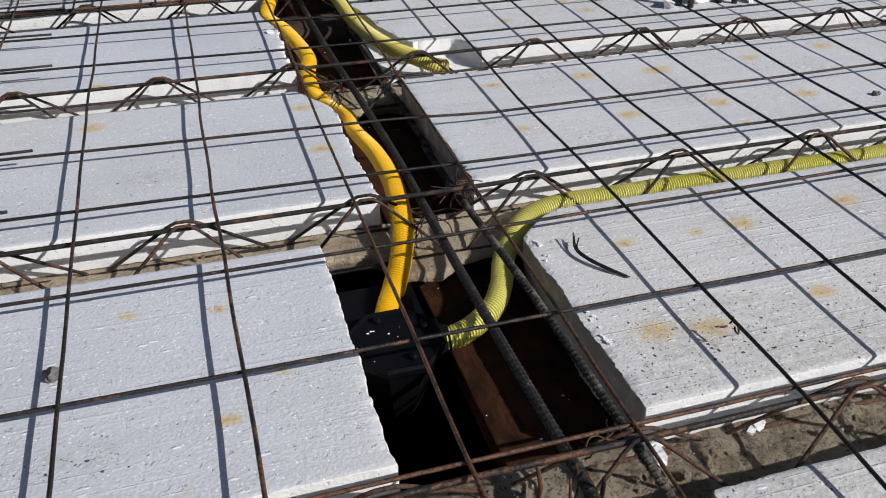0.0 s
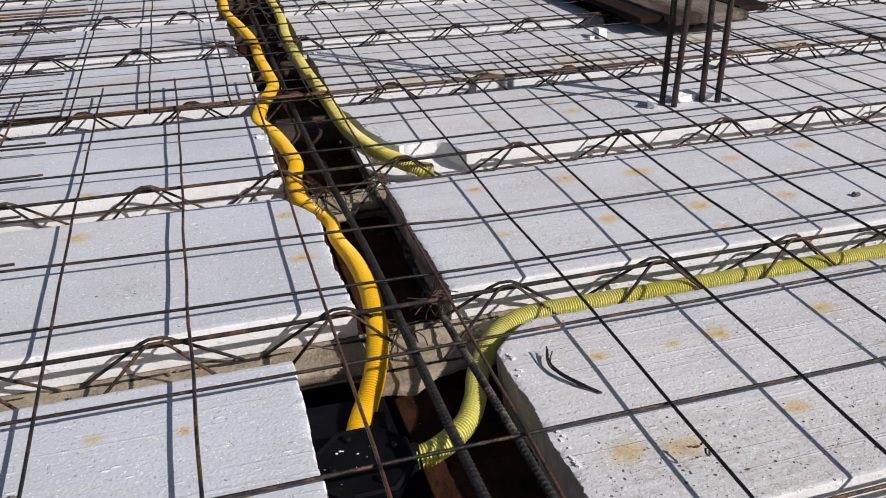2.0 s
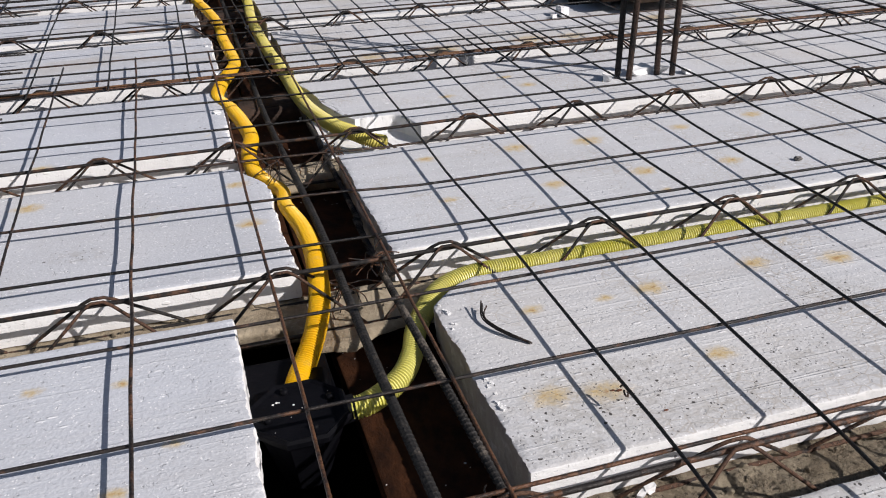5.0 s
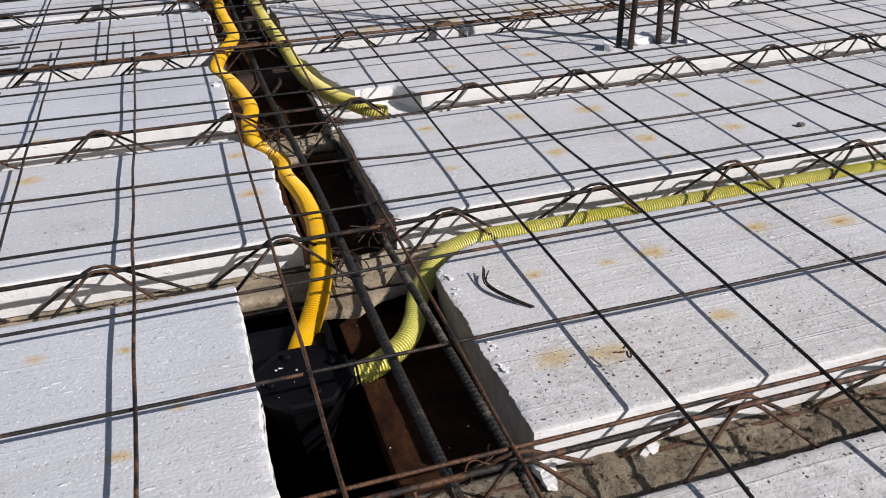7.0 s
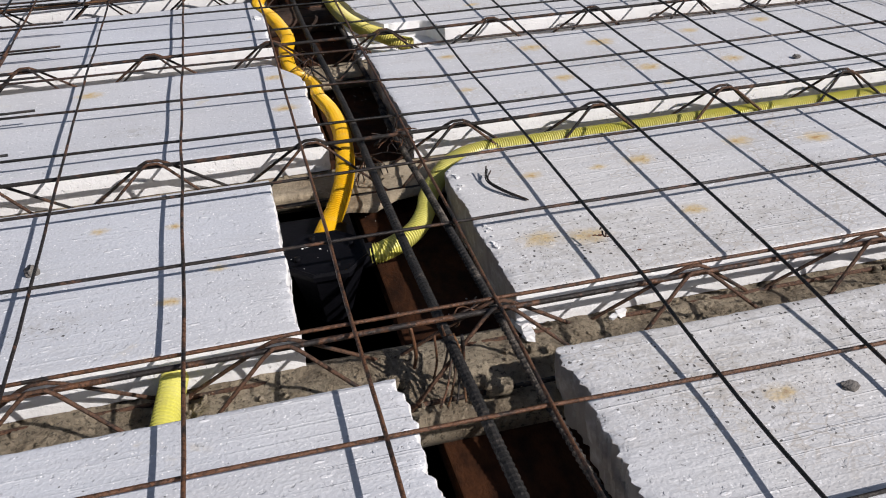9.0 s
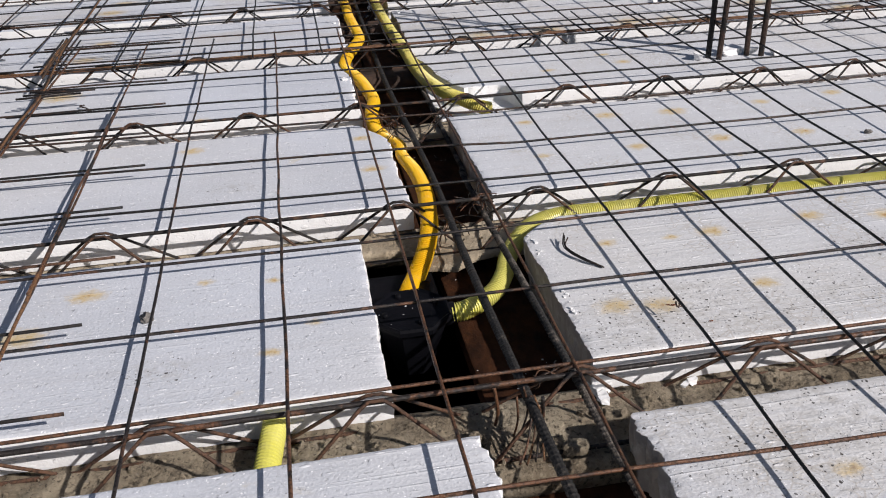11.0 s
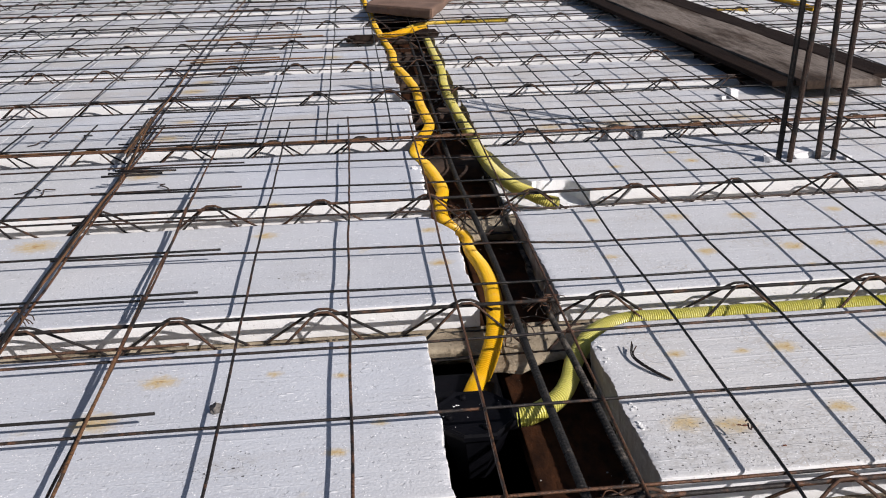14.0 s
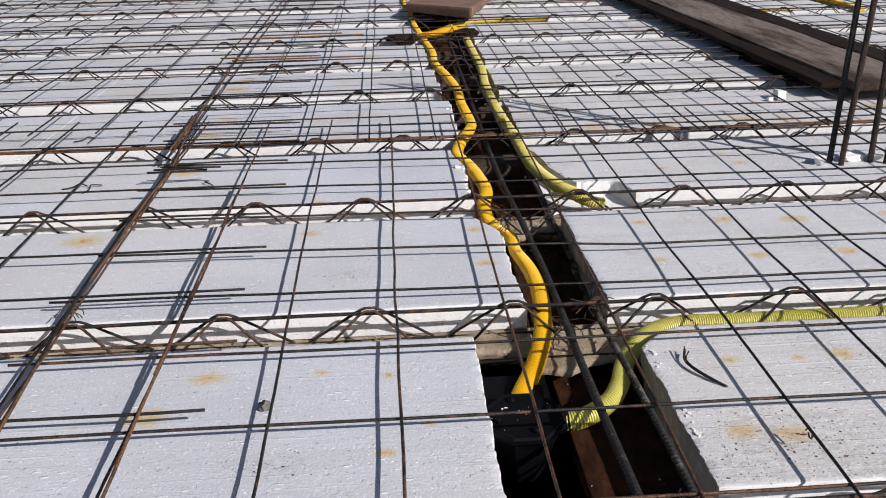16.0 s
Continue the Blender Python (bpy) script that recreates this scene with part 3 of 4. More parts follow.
def row_pieces(xa, xb, first_ragged, last_ragged, length, from_right):
    edges = [xb] if from_right else [xa]
    while True:
        nxt = edges[-1] - length if from_right else edges[-1] + length
        if (nxt <= xa + 0.15) if from_right else (nxt >= xb - 0.15):
            break
        edges.append(nxt)
    edges.append(xa if from_right else xb)
    edges.sort()
    for n, (a, b) in enumerate(zip(edges, edges[1:])):
        yield a + 0.001, b - 0.001, first_ragged if n == 0 else 0.0, last_ragged if n == len(edges) - 2 else 0.0


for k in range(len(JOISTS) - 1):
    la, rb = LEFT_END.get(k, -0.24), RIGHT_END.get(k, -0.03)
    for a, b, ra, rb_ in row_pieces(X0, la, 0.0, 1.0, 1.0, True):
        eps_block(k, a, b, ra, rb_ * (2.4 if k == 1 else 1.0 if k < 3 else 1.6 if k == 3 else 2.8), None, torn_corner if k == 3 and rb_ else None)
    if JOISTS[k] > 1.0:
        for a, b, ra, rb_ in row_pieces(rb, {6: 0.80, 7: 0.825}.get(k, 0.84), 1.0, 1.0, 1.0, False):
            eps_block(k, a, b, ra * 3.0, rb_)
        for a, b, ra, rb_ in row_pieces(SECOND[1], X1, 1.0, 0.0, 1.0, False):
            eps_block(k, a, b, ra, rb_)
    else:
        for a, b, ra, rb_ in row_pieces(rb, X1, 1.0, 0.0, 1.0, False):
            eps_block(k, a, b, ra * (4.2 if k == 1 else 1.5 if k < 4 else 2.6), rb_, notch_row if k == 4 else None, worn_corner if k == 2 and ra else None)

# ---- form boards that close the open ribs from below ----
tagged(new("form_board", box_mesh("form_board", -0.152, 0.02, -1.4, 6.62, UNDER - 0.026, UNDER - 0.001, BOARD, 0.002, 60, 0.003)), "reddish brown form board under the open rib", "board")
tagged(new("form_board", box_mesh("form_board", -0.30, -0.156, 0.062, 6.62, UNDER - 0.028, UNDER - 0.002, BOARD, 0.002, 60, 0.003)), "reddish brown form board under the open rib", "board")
tagged(new("form_board", box_mesh("form_board", SECOND[0] - 0.05, SECOND[1] + 0.05, 1.2, 6.62, UNDER - 0.026, UNDER - 0.001, GREY_BOARD, 0.002, 40, 0.003)), "weathered grey form board under the open rib", "board")


# ---- welded meshes ----
def mesh_sheet(xs, ys, x_span, y_span, z, seed, label, steel_x, steel_y, r=0.0019, drape=0.0, bow=0.0, skew=0.0, sway=0.0065):
    root = empty("rebar_mesh", (0, 0, z))
    for n, y in enumerate(ys):
        pts = wavy((x_span[0] - 0.01 * (n % 3), y, 0), (x_span[1] + 0.012 * (n % 2), y, 0), 0.05, sway, 0.002, seed + n, drape)
        for p in pts:
            p[1] += bow * max(0.0, -p[0]) * min(1.0, max(0.0, (y + 0.1) / 0.3))
        part("cross_bar", mesh_of("cross_bar", *tube(pts, r, 6), steel_x if y < -0.05 else DARK_STEEL, True), root)
    for n, x in enumerate(xs):
        bent = 2.2 if drape and x < -0.3 else 1.0
        pts = wavy((x, y_span[0], 2 * r), (x, y_span[1] - 0.015 * (n % 3), 2 * r), 0.05, sway * bent, 0.002 * bent, seed + 50 + n, drape)
        for p in pts:
            p[0] += skew * (p[1] + 0.3) * min(1.0, max(0.0, (x + 0.25) / 0.2))
        part("long_bar", mesh_of("long_bar", *tube(pts, r, 6), RUST_STEEL if drape and x < 0.0 else steel_y, True), root)
    return tagged(root, label, "rebar mesh", "welded mesh sheets")


def steps(a, b, pitch):
    return [a + pitch * i for i in range(int((b - a) / pitch + 1.0001))]


MESH_Z = TOP + 0.0045
mesh_sheet([-0.808, -0.6535, -0.508, -0.363, -0.215, -0.078, 0.067, 0.212, 0.3595] + steps(0.507, 4.5, 0.1485), [-1.15, -1.0, -0.855, -0.705] + [-0.558, -0.41, -0.260, -0.101, 0.052, 0.198, 0.353, 0.509, 0.664, 0.803, 0.942],
           (-0.835, 4.55), (-1.25, 1.035), MESH_Z, 1, "dark welded steel mesh lying on the joists", RUST_STEEL, DARK_STEEL, drape=0.013, bow=0.04, skew=0.011, sway=0.0028)
mesh_sheet(steps(-5.0, -0.7, 0.155), steps(-1.153, 1.05, 0.1535), (-5.1, -0.58), (-1.25, 1.07), MESH_Z + 0.005, 2, "rusty welded steel mesh lapped over its neighbour", TRUSS_STEEL, DARK_STEEL)
mesh_sheet([-0.83, -0.70, -0.555, -0.41, -0.262, -0.11] + steps(0.04, 4.5, 0.15), steps(0.872, 3.4, 0.15), (-0.88, 4.55), (0.79, 3.42), MESH_Z + 0.004, 3, "dark welded steel mesh lying on the joists", DARK_STEEL, DARK_STEEL)
mesh_sheet(steps(-5.0, -0.8, 0.152), steps(0.98, 3.4, 0.1515), (-5.1, -0.6), (0.93, 3.45), MESH_Z + 0.009, 4, "dark welded steel mesh lying on the joists", DARK_STEEL, DARK_STEEL)
mesh_sheet(steps(-0.84, 4.5, 0.15), steps(3.3, 6.4, 0.15), (-0.88, 4.55), (3.25, 6.45), MESH_Z + 0.004, 5, "dark welded steel mesh lying on the joists", DARK_STEEL, DARK_STEEL)
mesh_sheet(steps(-5.0, -0.8, 0.152), steps(3.38, 6.4, 0.1515), (-5.1, -0.6), (3.3, 6.45), MESH_Z + 0.009, 6, "dark welded steel mesh lying on the joists", DARK_STEEL, DARK_STEEL)


# ---- loose bars ----
pts = spline([(-0.119, -1.2, -0.004), (-0.131, -0.4, 0.001), (-0.134, -0.15, 0.004), (-0.1325, 0.1, 0.005), (-0.135, 0.3, 0.003), (-0.141, 0.7, -0.004), (-0.132, 1.5, -0.012), (-0.118, 2.6, -0.02)], 0.0062 / 4)
ob = new("reinforcing_bar", mesh_of("reinforcing_bar", *tube(pts, 0.0049, 10, [1.0, 1.0, 1.0, 1.12] * (len(pts) // 4 + 1)), BAR_STEEL, False))
tagged(ob, "thick ribbed steel bar laid along the open rib", "rebar")
pts = spline([(-0.030, -1.2, -0.034), (-0.0591, -0.65, -0.026), (-0.077, -0.4, 0.004), (-0.082, -0.2, 0.009), (-0.0765, 0.0, -0.012), (-0.066, 0.22, -0.038), (-0.06, 0.44, -0.039), (-0.056, 2.6, -0.039)], 0.0062 / 4)
ob = new("reinforcing_bar", mesh_of("reinforcing_bar", *tube(pts, 0.0037, 10, [1.0, 1.0, 1.0, 1.28] * (len(pts) // 4 + 1)), BAR_STEEL, False))
tagged(ob, "slimmer ribbed steel bar laid along the open rib", "rebar")
for n, (dx, z) in enumerate(((0.0, 0.034), (0.0055, 0.0355))):
    line = [(-0.765, -1.2), (-0.786, -0.4), (-0.806, 0.0), (-0.812, 0.25), (-0.808, 0.45), (-0.814, 0.65), (-0.836, 1.0), (-0.842, 1.3), (-0.853, 2.0), (-0.858, 3.6)]
    pts = spline([(x + dx * (1 if i % 2 else -0.4) * 0.8, y, z + 0.0015 * ((i + n) % 3 - 1)) for i, (x, y) in enumerate(line)], 0.03)
    ob = new("loose_bar", mesh_of("loose_bar", *tube(pts, 0.0022, 6), ORANGE_STEEL if n else RUST_STEEL, True))
    tagged(ob, "rusty bar bundled along the lap of two meshes", "rebar", "bundled bars")
for n, (xa, ya, xb, yb, steel, look_) in enumerate(((-0.644, -1.2, -0.649, 0.06, ORANGE_STEEL, "orange"), (-0.647, -0.16, -0.652, 0.55, RUST_STEEL, "dark"))):
    pts = wavy((xa, ya, 0.0335), (xb, yb, 0.0335), 0.05, 0.008, 0.003, 80 + n)
    ob = new("loose_bar", mesh_of("loose_bar", *tube(pts, 0.0022, 6), steel, True))
    tagged(ob, look_ + " rusty bar bundled along the lap of two meshes", "rebar", "bundled bars")
for n, (dy, z) in enumerate(((-0.016, 0.0215), (-0.022, 0.0195))):
    pts = wavy((-1.9 + 0.3 * n, 0.86 + dy, z), (2.2 - 0.4 * n, 0.86 + dy, z), 0.06, 0.005, 0.002, 90 + n)
    ob = new("loose_bar", mesh_of("loose_bar", *tube(pts, 0.0022, 6), RUST_STEEL if n else ORANGE_STEEL, True))
    tagged(ob, "rusty bar laid over a joist", "rebar", "bars on the joist")

for n, (x, y, span) in enumerate(((-0.95, 2.19, 0.5), (-0.9, 2.165, 0.42), (-0.83, 2.22, 0.3), (-0.86, 1.735, 0.42), (-0.9, 1.76, 0.32))):
    pts = wavy((x, y, 0.034 + 0.002 * n), (x + span, y + 0.012, 0.034 + 0.002 * n), 0.05, 0.01, 0.003, 200 + n)
    ob = new("loose_bar", mesh_of("loose_bar", *tube(pts, 0.0026, 6), ORANGE_STEEL, True))
    tagged(ob, "reddish rusty bar lying across the bundle over a far joist", "rebar", "far rusty bars")

# column starter bars
root = empty("column_starter", (0.612, 0.6, BASE))
for n, (x, y, lean) in enumerate(((0.556, 0.612, 0.010), (0.571, 0.594, 0.026), (0.643, 0.606, -0.022), (0.669, 0.593, -0.002))):
    pts = spline([(x - 0.612, y - 0.6, 0), (x - 0.612 + lean * 0.5, y - 0.6, 0.45), (x - 0.612 + lean, y - 0.6, 0.95)], 0.004)
    rad = [1.0, 1.0, 1.05] * (len(pts) // 3 + 1)
    part("upright_bar", mesh_of("upright_bar", *tube(pts, 0.006, 8, rad), COLUMN_STEEL, False), root)
tagged(root, "four upright dark steel column starter bars", "rebar column")


# ---- conduits ----
def conduit(points, label, material, r=0.0125, pitch=0.0034, bore=False, flat=None):
    """A corrugated hose; bore: its last end is cut open and hollow; flat: the y about which it is squeezed thinner."""
    pts = spline(points, pitch / 4)
    rad = [0.84, 1.0, 1.0, 0.84] * (len(pts) // 4 + 1)
    if flat is not None:
        rad = [f * (1 - 0.2 * math.exp(-(((q[1] - flat) / 0.13) ** 2))) for f, q in zip(rad, pts)]
    if bore:
        n, sides = len(pts), 18
        hose = tube(pts, r, sides, rad, False)
        inner = tube(pts[-60:], r * 0.78, sides, None, False)
        verts, faces = joined([hose, (inner[0], [f[::-1] for f in inner[1]])])
        out, inn = (n - 1) * sides, n * sides + (min(n, 60) - 1) * sides
        faces += [(out + i, out + (i + 1) % sides, inn + (i + 1) % sides, inn + i) for i in range(sides)]
        ob = new("conduit", mesh_of("conduit", verts, faces, material, False))
    else:
        ob = new("conduit", mesh_of("conduit", *tube(pts, r, 18, rad), material, False))
    return tagged(ob, label, "conduit")


conduit([(-0.226, -0.166, -0.062), (-0.206, -0.118, -0.05), (-0.191, -0.087, -0.045), (-0.175, -0.055, -0.034), (-0.161, -0.014, -0.02), (-0.153, 0.04, -0.009), (-0.149, 0.096, -0.005), (-0.152, 0.168, -0.005),
         (-0.161, 0.253, -0.011), (-0.156, 0.325, -0.021), (-0.171, 0.385, -0.028), (-0.187, 0.43, -0.024), (-0.188, 0.485, -0.012), (-0.178, 0.535, -0.005), (-0.184, 0.62, -0.005), (-0.196, 0.7, -0.005),
         (-0.215, 0.78, -0.005), (-0.2, 0.86, 0.0), (-0.175, 0.945, 0.0), (-0.16, 1.02, -0.004), (-0.16, 1.11, -0.006), (-0.166, 1.25, -0.004), (-0.166, 1.4, 0.0), (-0.182, 1.58, 0.0), (-0.207, 1.78, 0.0),
         (-0.205, 1.98, 0.0), (-0.22, 2.18, 0.0), (-0.248, 2.61, 0.0), (-0.255, 2.93, 0.0), (-0.28, 3.5, 0.0), (-0.3, 4.2, 0.0)],
        "bright yellow corrugated conduit snaking along the open rib", YELLOW, 0.0130, flat=0.27)
conduit([(-0.18, -0.174, -0.055), (-0.144, -0.177, -0.051), (-0.103, -0.154, -0.046), (-0.079, -0.121, -0.04), (-0.062, -0.084, -0.03), (-0.022, -0.036, -0.019), (0.03, -0.015, -0.016),
         (0.1, -0.01, -0.0185), (0.18, -0.007, -0.02), (0.36, -0.007, -0.02), (0.72, -0.008, -0.02), (1.6, -0.008, -0.02)],
        "pale yellow corrugated conduit running through the joist truss", PALE, 0.0127)
conduit([(-0.055, 2.3, -0.01), (-0.062, 2.06, 0.0), (-0.064, 1.67, 0.0), (-0.078, 1.43, 0.0), (-0.079, 1.13, 0.0), (-0.07, 0.89, 0.0),
         (-0.064, 0.675, 0.0), (-0.038, 0.544, 0.0), (-0.008, 0.487, -0.002), (0.018, 0.468, -0.011), (0.04, 0.471, -0.019)], "dull pale yellow conduit with a cut end beside the open rib", DULL_PALE, 0.0133, bore=True)
conduit([(-0.374, -0.33, -0.028), (-0.381, -0.39, -0.027), (-0.39, -0.45, -0.032)], "short stub of pale yellow conduit with an open cut end", PALE, 0.0128, 0.0042, True)
conduit([(-0.15, 2.5, -0.01), (-0.05, 2.6, 0.0), (0.1, 2.652, 0.0), (0.33, 2.655, -0.002)], "dusty yellow conduit lying beside a far joist", DUSTY_YELLOW, 0.0095)
conduit([(-0.27, 2.3, 0.0), (-0.2, 2.24, 0.02), (-0.12, 2.33, 0.02), (-0.05, 2.45, 0.01)], "yellow conduit crossing the open rib", YELLOW, 0.0125)
conduit([(1.24, 2.70, 0.0), (1.42, 2.69, 0.0)], "dusty yellow conduit lying beside a far joist", DUSTY_YELLOW, 0.012)
conduit([(1.6, 3.8, 0.012), (1.64, 3.3, 0.012), (1.68, 2.8, 0.012), (1.7, 2.62, 0.0)], "yellow conduit crossing the far joists", YELLOW, 0.0125)


# ---- conduit box in the rib ----
def octagon(cx, cy, r, z, squash=1.0):
    return [(cx + r * math.cos(math.pi / 8 + a * math.pi / 4), cy + squash * r * math.sin(math.pi / 8 + a * math.pi / 4), z) for a in range(8)]


root = empty("conduit_box", (-0.213, -0.182, UNDER - 0.045))
rings = [octagon(0, 0.0, 0.024, 0.0), octagon(0, 0, 0.027, 0.01), octagon(0, 0, 0.046, 0.074), octagon(0, 0, 0.052, 0.075), octagon(0, 0, 0.0525, 0.081), octagon(0, 0, 0.05, 0.084), octagon(0, 0, 0.046, 0.082)]
verts = [v for r in rings for v in r]
faces = [(i * 8 + a, i * 8 + (a + 1) % 8, i * 8 + 8 + (a + 1) % 8, i * 8 + 8 + a) for i in range(6) for a in range(8)] + [tuple(range(48, 56)), tuple(range(8))[::-1]]
body = part("body", mesh_of("body", verts, faces, BLACK), root)
part("flap", box_mesh("flap", -0.055, 0.045, 0.03, 0.118, 0.058, 0.066, BLACK, 0.0015), root)
for a in (0.3, 1.9, 3.4, 5.0):
    c = (0.034 * math.cos(a), 0.034 * math.sin(a))
    part("lug", mesh_of("lug", *tube([(*c, 0.08), (*c, 0.087)], 0.004, 10), BLACK, True), body)
part("socket", mesh_of("socket", *tube([(0.02, 0.02, 0.062), (0.03, 0.075, 0.062)], 0.0155, 16), BLACK, True), root)
part("socket", mesh_of("socket", *tube([(0.03, 0.005, 0.066), (0.056, 0.007, 0.066)], 0.0148, 16), BLACK, True), root)
tagged(root, "black plastic octagonal conduit box in the open rib", "junction box")


# ---- timbers lying over the second rib ----
def timber(x0, x1, y0, y1, z0, z1, mat, label, seed, angle=0.0):
    me = box_mesh("timber", x0 - x0, x1 - x0, 0, y1 - y0, 0, z1 - z0, mat, 0.006, 30, 0.006, seed)
    ob = new("timber", me)
    ob.matrix_world = pose(x0, y0, z0, 0, 0, angle)
    return tagged(ob, label, "timber")


timber(0.862, 1.085, 1.092, 6.5, 0.029, 0.051, TIMBER, "long dark timber plank with grey mortar dust, lying on the mesh", 1, 1.9)
timber(1.092, 1.196, 1.17, 6.5, 0.030, 0.047, DARK_TIMBER, "dark wet timber board lying on the mesh", 2, 1.7)

# strip added in place of the plank's left side, which lies in shade
timber(0.79, 0.864, 1.14, 6.5, 0.029, 0.045, SHADE_TIMBER, "narrow dark strip standing for the plank's shaded left side", 3, 1.9)

# ---- plank end over the rib, far off ----
me = box_mesh("timber", -0.19, 0.14, 0.0, 1.3, 0.0, 0.042, TUB, 0.012, 12, 0.014, 5)
for v in me.vertices:
    v.co.y -= 0.55 * v.co.x * max(0.0, 1 - v.co.y / 0.4)
ob = new("timber", me)
ob.matrix_world = pose(-0.122, 2.60, 0.034, 0, 0, -14)
tagged(ob, "pinkish brown timber plank lying across the open rib", "timber")


# ---- tie wires and litter ----
def tie_bundle(at, label, seed, n=6, size=0.05, steel=None):
    rnd = random.Random(seed)
    root = empty("tie_wire", at)
    for i in range(n):
        a = rnd.uniform(0, 6.28)
        pts = [(0, 0, 0.0)]
        d = Vector((math.cos(a), math.sin(a), rnd.uniform(-0.5, 0.5)))
        for s in range(4):
            d = (d + Vector((rnd.uniform(-0.7, 0.7), rnd.uniform(-0.7, 0.7), rnd.uniform(-0.7, 0.15)))).normalized()
            pts.append(tuple(Vector(pts[-1]) + d * size / 4))
        part("strand", mesh_of("strand", *tube(spline(pts, size / 16), 0.0008, 5), steel or RUST_STEEL, True), root)
    return tagged(root, label, "tie wire", "tie wires")


tie_bundle((-0.105, -0.414, 0.018), "rusty tie wire twisted round a bar", 1, 7, 0.026)
tie_bundle((-0.086, 0.02, 0.01), "orange rusty tie wire knotted round two bars", 2, 26, 0.034, RUST_STEEL)
tie_bundle((-0.128, 0.0, -0.008), "rusty tie wire twisted round a bar", 3, 10, 0.05)
tie_bundle((-0.15, 0.40, 0.0), "rusty tie wire twisted round a bar", 4, 10, 0.06)
tie_bundle((-0.06, 0.43, 0.0), "rusty tie wire twisted round a bar", 5, 10, 0.05)
tie_bundle((-0.812, 0.03, 0.036), "orange rusty tie wire on the bundled bars", 8, 9, 0.026, ORANGE_STEEL)
tie_bundle((-0.828, 0.86, 0.04), "orange rusty tie wire on the bundled bars", 6, 9, 0.03, ORANGE_STEEL)
rnd = random.Random(14)
for n in range(5):
    a = (-0.822 + rnd.uniform(-0.007, 0.007), 0.73 + rnd.uniform(-0.03, 0.03), 0.040 + 0.004 * n)
    b = (-0.834 + rnd.uniform(-0.007, 0.007), 1.0 + rnd.uniform(-0.04, 0.04), 0.042 + 0.004 * n)
    ob = new("short_bar", mesh_of("short_bar", *tube(wavy(a, b, 0.02, 0.008, 0.004, 140 + n), 0.0022, 6), ORANGE_STEEL if n % 2 else RUST_STEEL, True))
    tagged(ob, "short rusty bar lashed to the bundle over a joist", "rebar", "short rusty bars")
for n in range(3):
    a = (-0.852 + 0.012 * n, 0.615 + 0.008 * n, 0.034 + 0.003 * n)
    b = (-0.735 + 0.015 * n, 0.625 + rnd.uniform(-0.012, 0.012), 0.034 + 0.003 * n)
    ob = new("short_bar", mesh_of("short_bar", *tube(wavy(a, b, 0.03, 0.01, 0.003, 150 + n), 0.0021, 6), RUST_STEEL, True))
    tagged(ob, "short rusty bar lying across the bundle", "rebar", "short rusty bars")
for n, (x, y, turn) in enumerate(((-1.03, 0.63, 0.2), (-0.98, 0.6, 1.1), (-0.72, 0.6, 2.0), (-1.12, 0.98, 0.4), (-1.0, 1.0, 1.4), (0.33, 1.5, 0.2), (0.42, 1.86, 0.1))):
    c, sn = math.cos(turn), math.sin(turn)
    pts = [(0, 0, 0.001), (0.02 * c, 0.02 * sn, 0.003), (0.035 * c - 0.01 * sn, 0.035 * sn + 0.01 * c, 0.006), (0.05 * c + 0.004 * sn, 0.05 * sn, 0.002)]
    ob = new("wire_scrap", mesh_of("wire_scrap", *tube(spline(pts, 0.004), 0.0014, 5), COLUMN_STEEL, True))
    ob.location = (x, y, 0.001)
    tagged(ob, "bent scrap of dark wire lying on a foam block", "wire", "wire scraps")

# hank of bent wires lying on a block
root = empty("wire_hank", (0.003, -0.172, 0.0008))
rnd = random.Random(5)
for i in range(3):
    o = [rnd.uniform(-1, 1) for _ in range(6)]
    w = 0.0017 * (i - 1)
    pts = [(0.025 + 0.002 * o[0], -0.029 + w * 0.4, 0.001), (0.009 + w * 0.6, -0.011 + w, 0.003), (-0.004 + w * 0.8, 0.010 + w + 0.001 * o[1], 0.005), (-0.008 + w + 0.001 * o[2], 0.029, 0.006), (-0.001 + w * 1.7 + 0.002 * o[3], 0.048 + 0.004 * o[4], 0.010 + 0.003 * o[5])]
    part("strand", mesh_of("strand", *tube(spline(pts, 0.003), 0.0009, 5), COLUMN_STEEL, True), root)
tagged(root, "small hank of bent black tie wires on a foam block", "tie wire")


pts = [(0.0665, -0.317, 0.019), (0.069, -0.319, 0.0235), (0.0695, -0.325, 0.022), (0.067, -0.331, 0.018), (0.0645, -0.3295, 0.02), (0.065, -0.326, 0.0235)]
ob = new("tie_wire", mesh_of("tie_wire", *tube(spline(pts, 0.002), 0.001, 5), COLUMN_STEEL, True))
tagged(ob, "curl of black tie wire round a mesh bar", "tie wire", "tie wires")


def lump(name, at, size, mat, label, category, seed, group=""):
    bm = bmesh.new()
    bmesh.ops.create_icosphere(bm, subdivisions=3, radius=1.0)
    for v in bm.verts:
        n = v.co.normalized()
        v.co = n * (1 + 0.35 * noise.noise(n * 1.7 + Vector((seed, 0, 0))) + 0.16 * noise.noise(n * 5 + Vector((0, seed, 0))))
        v.co.x *= size[0]
        v.co.y *= size[1]
        v.co.z = max(v.co.z * size[2], -0.6 * size[2]) + 0.6 * size[2]
    me = bpy.data.meshes.new(name)
    bm.to_mesh(me)
    bm.free()
    me.materials.append(mat)
    ob = new(name, me)
    ob.location = at
    return tagged(ob, label, category, group)


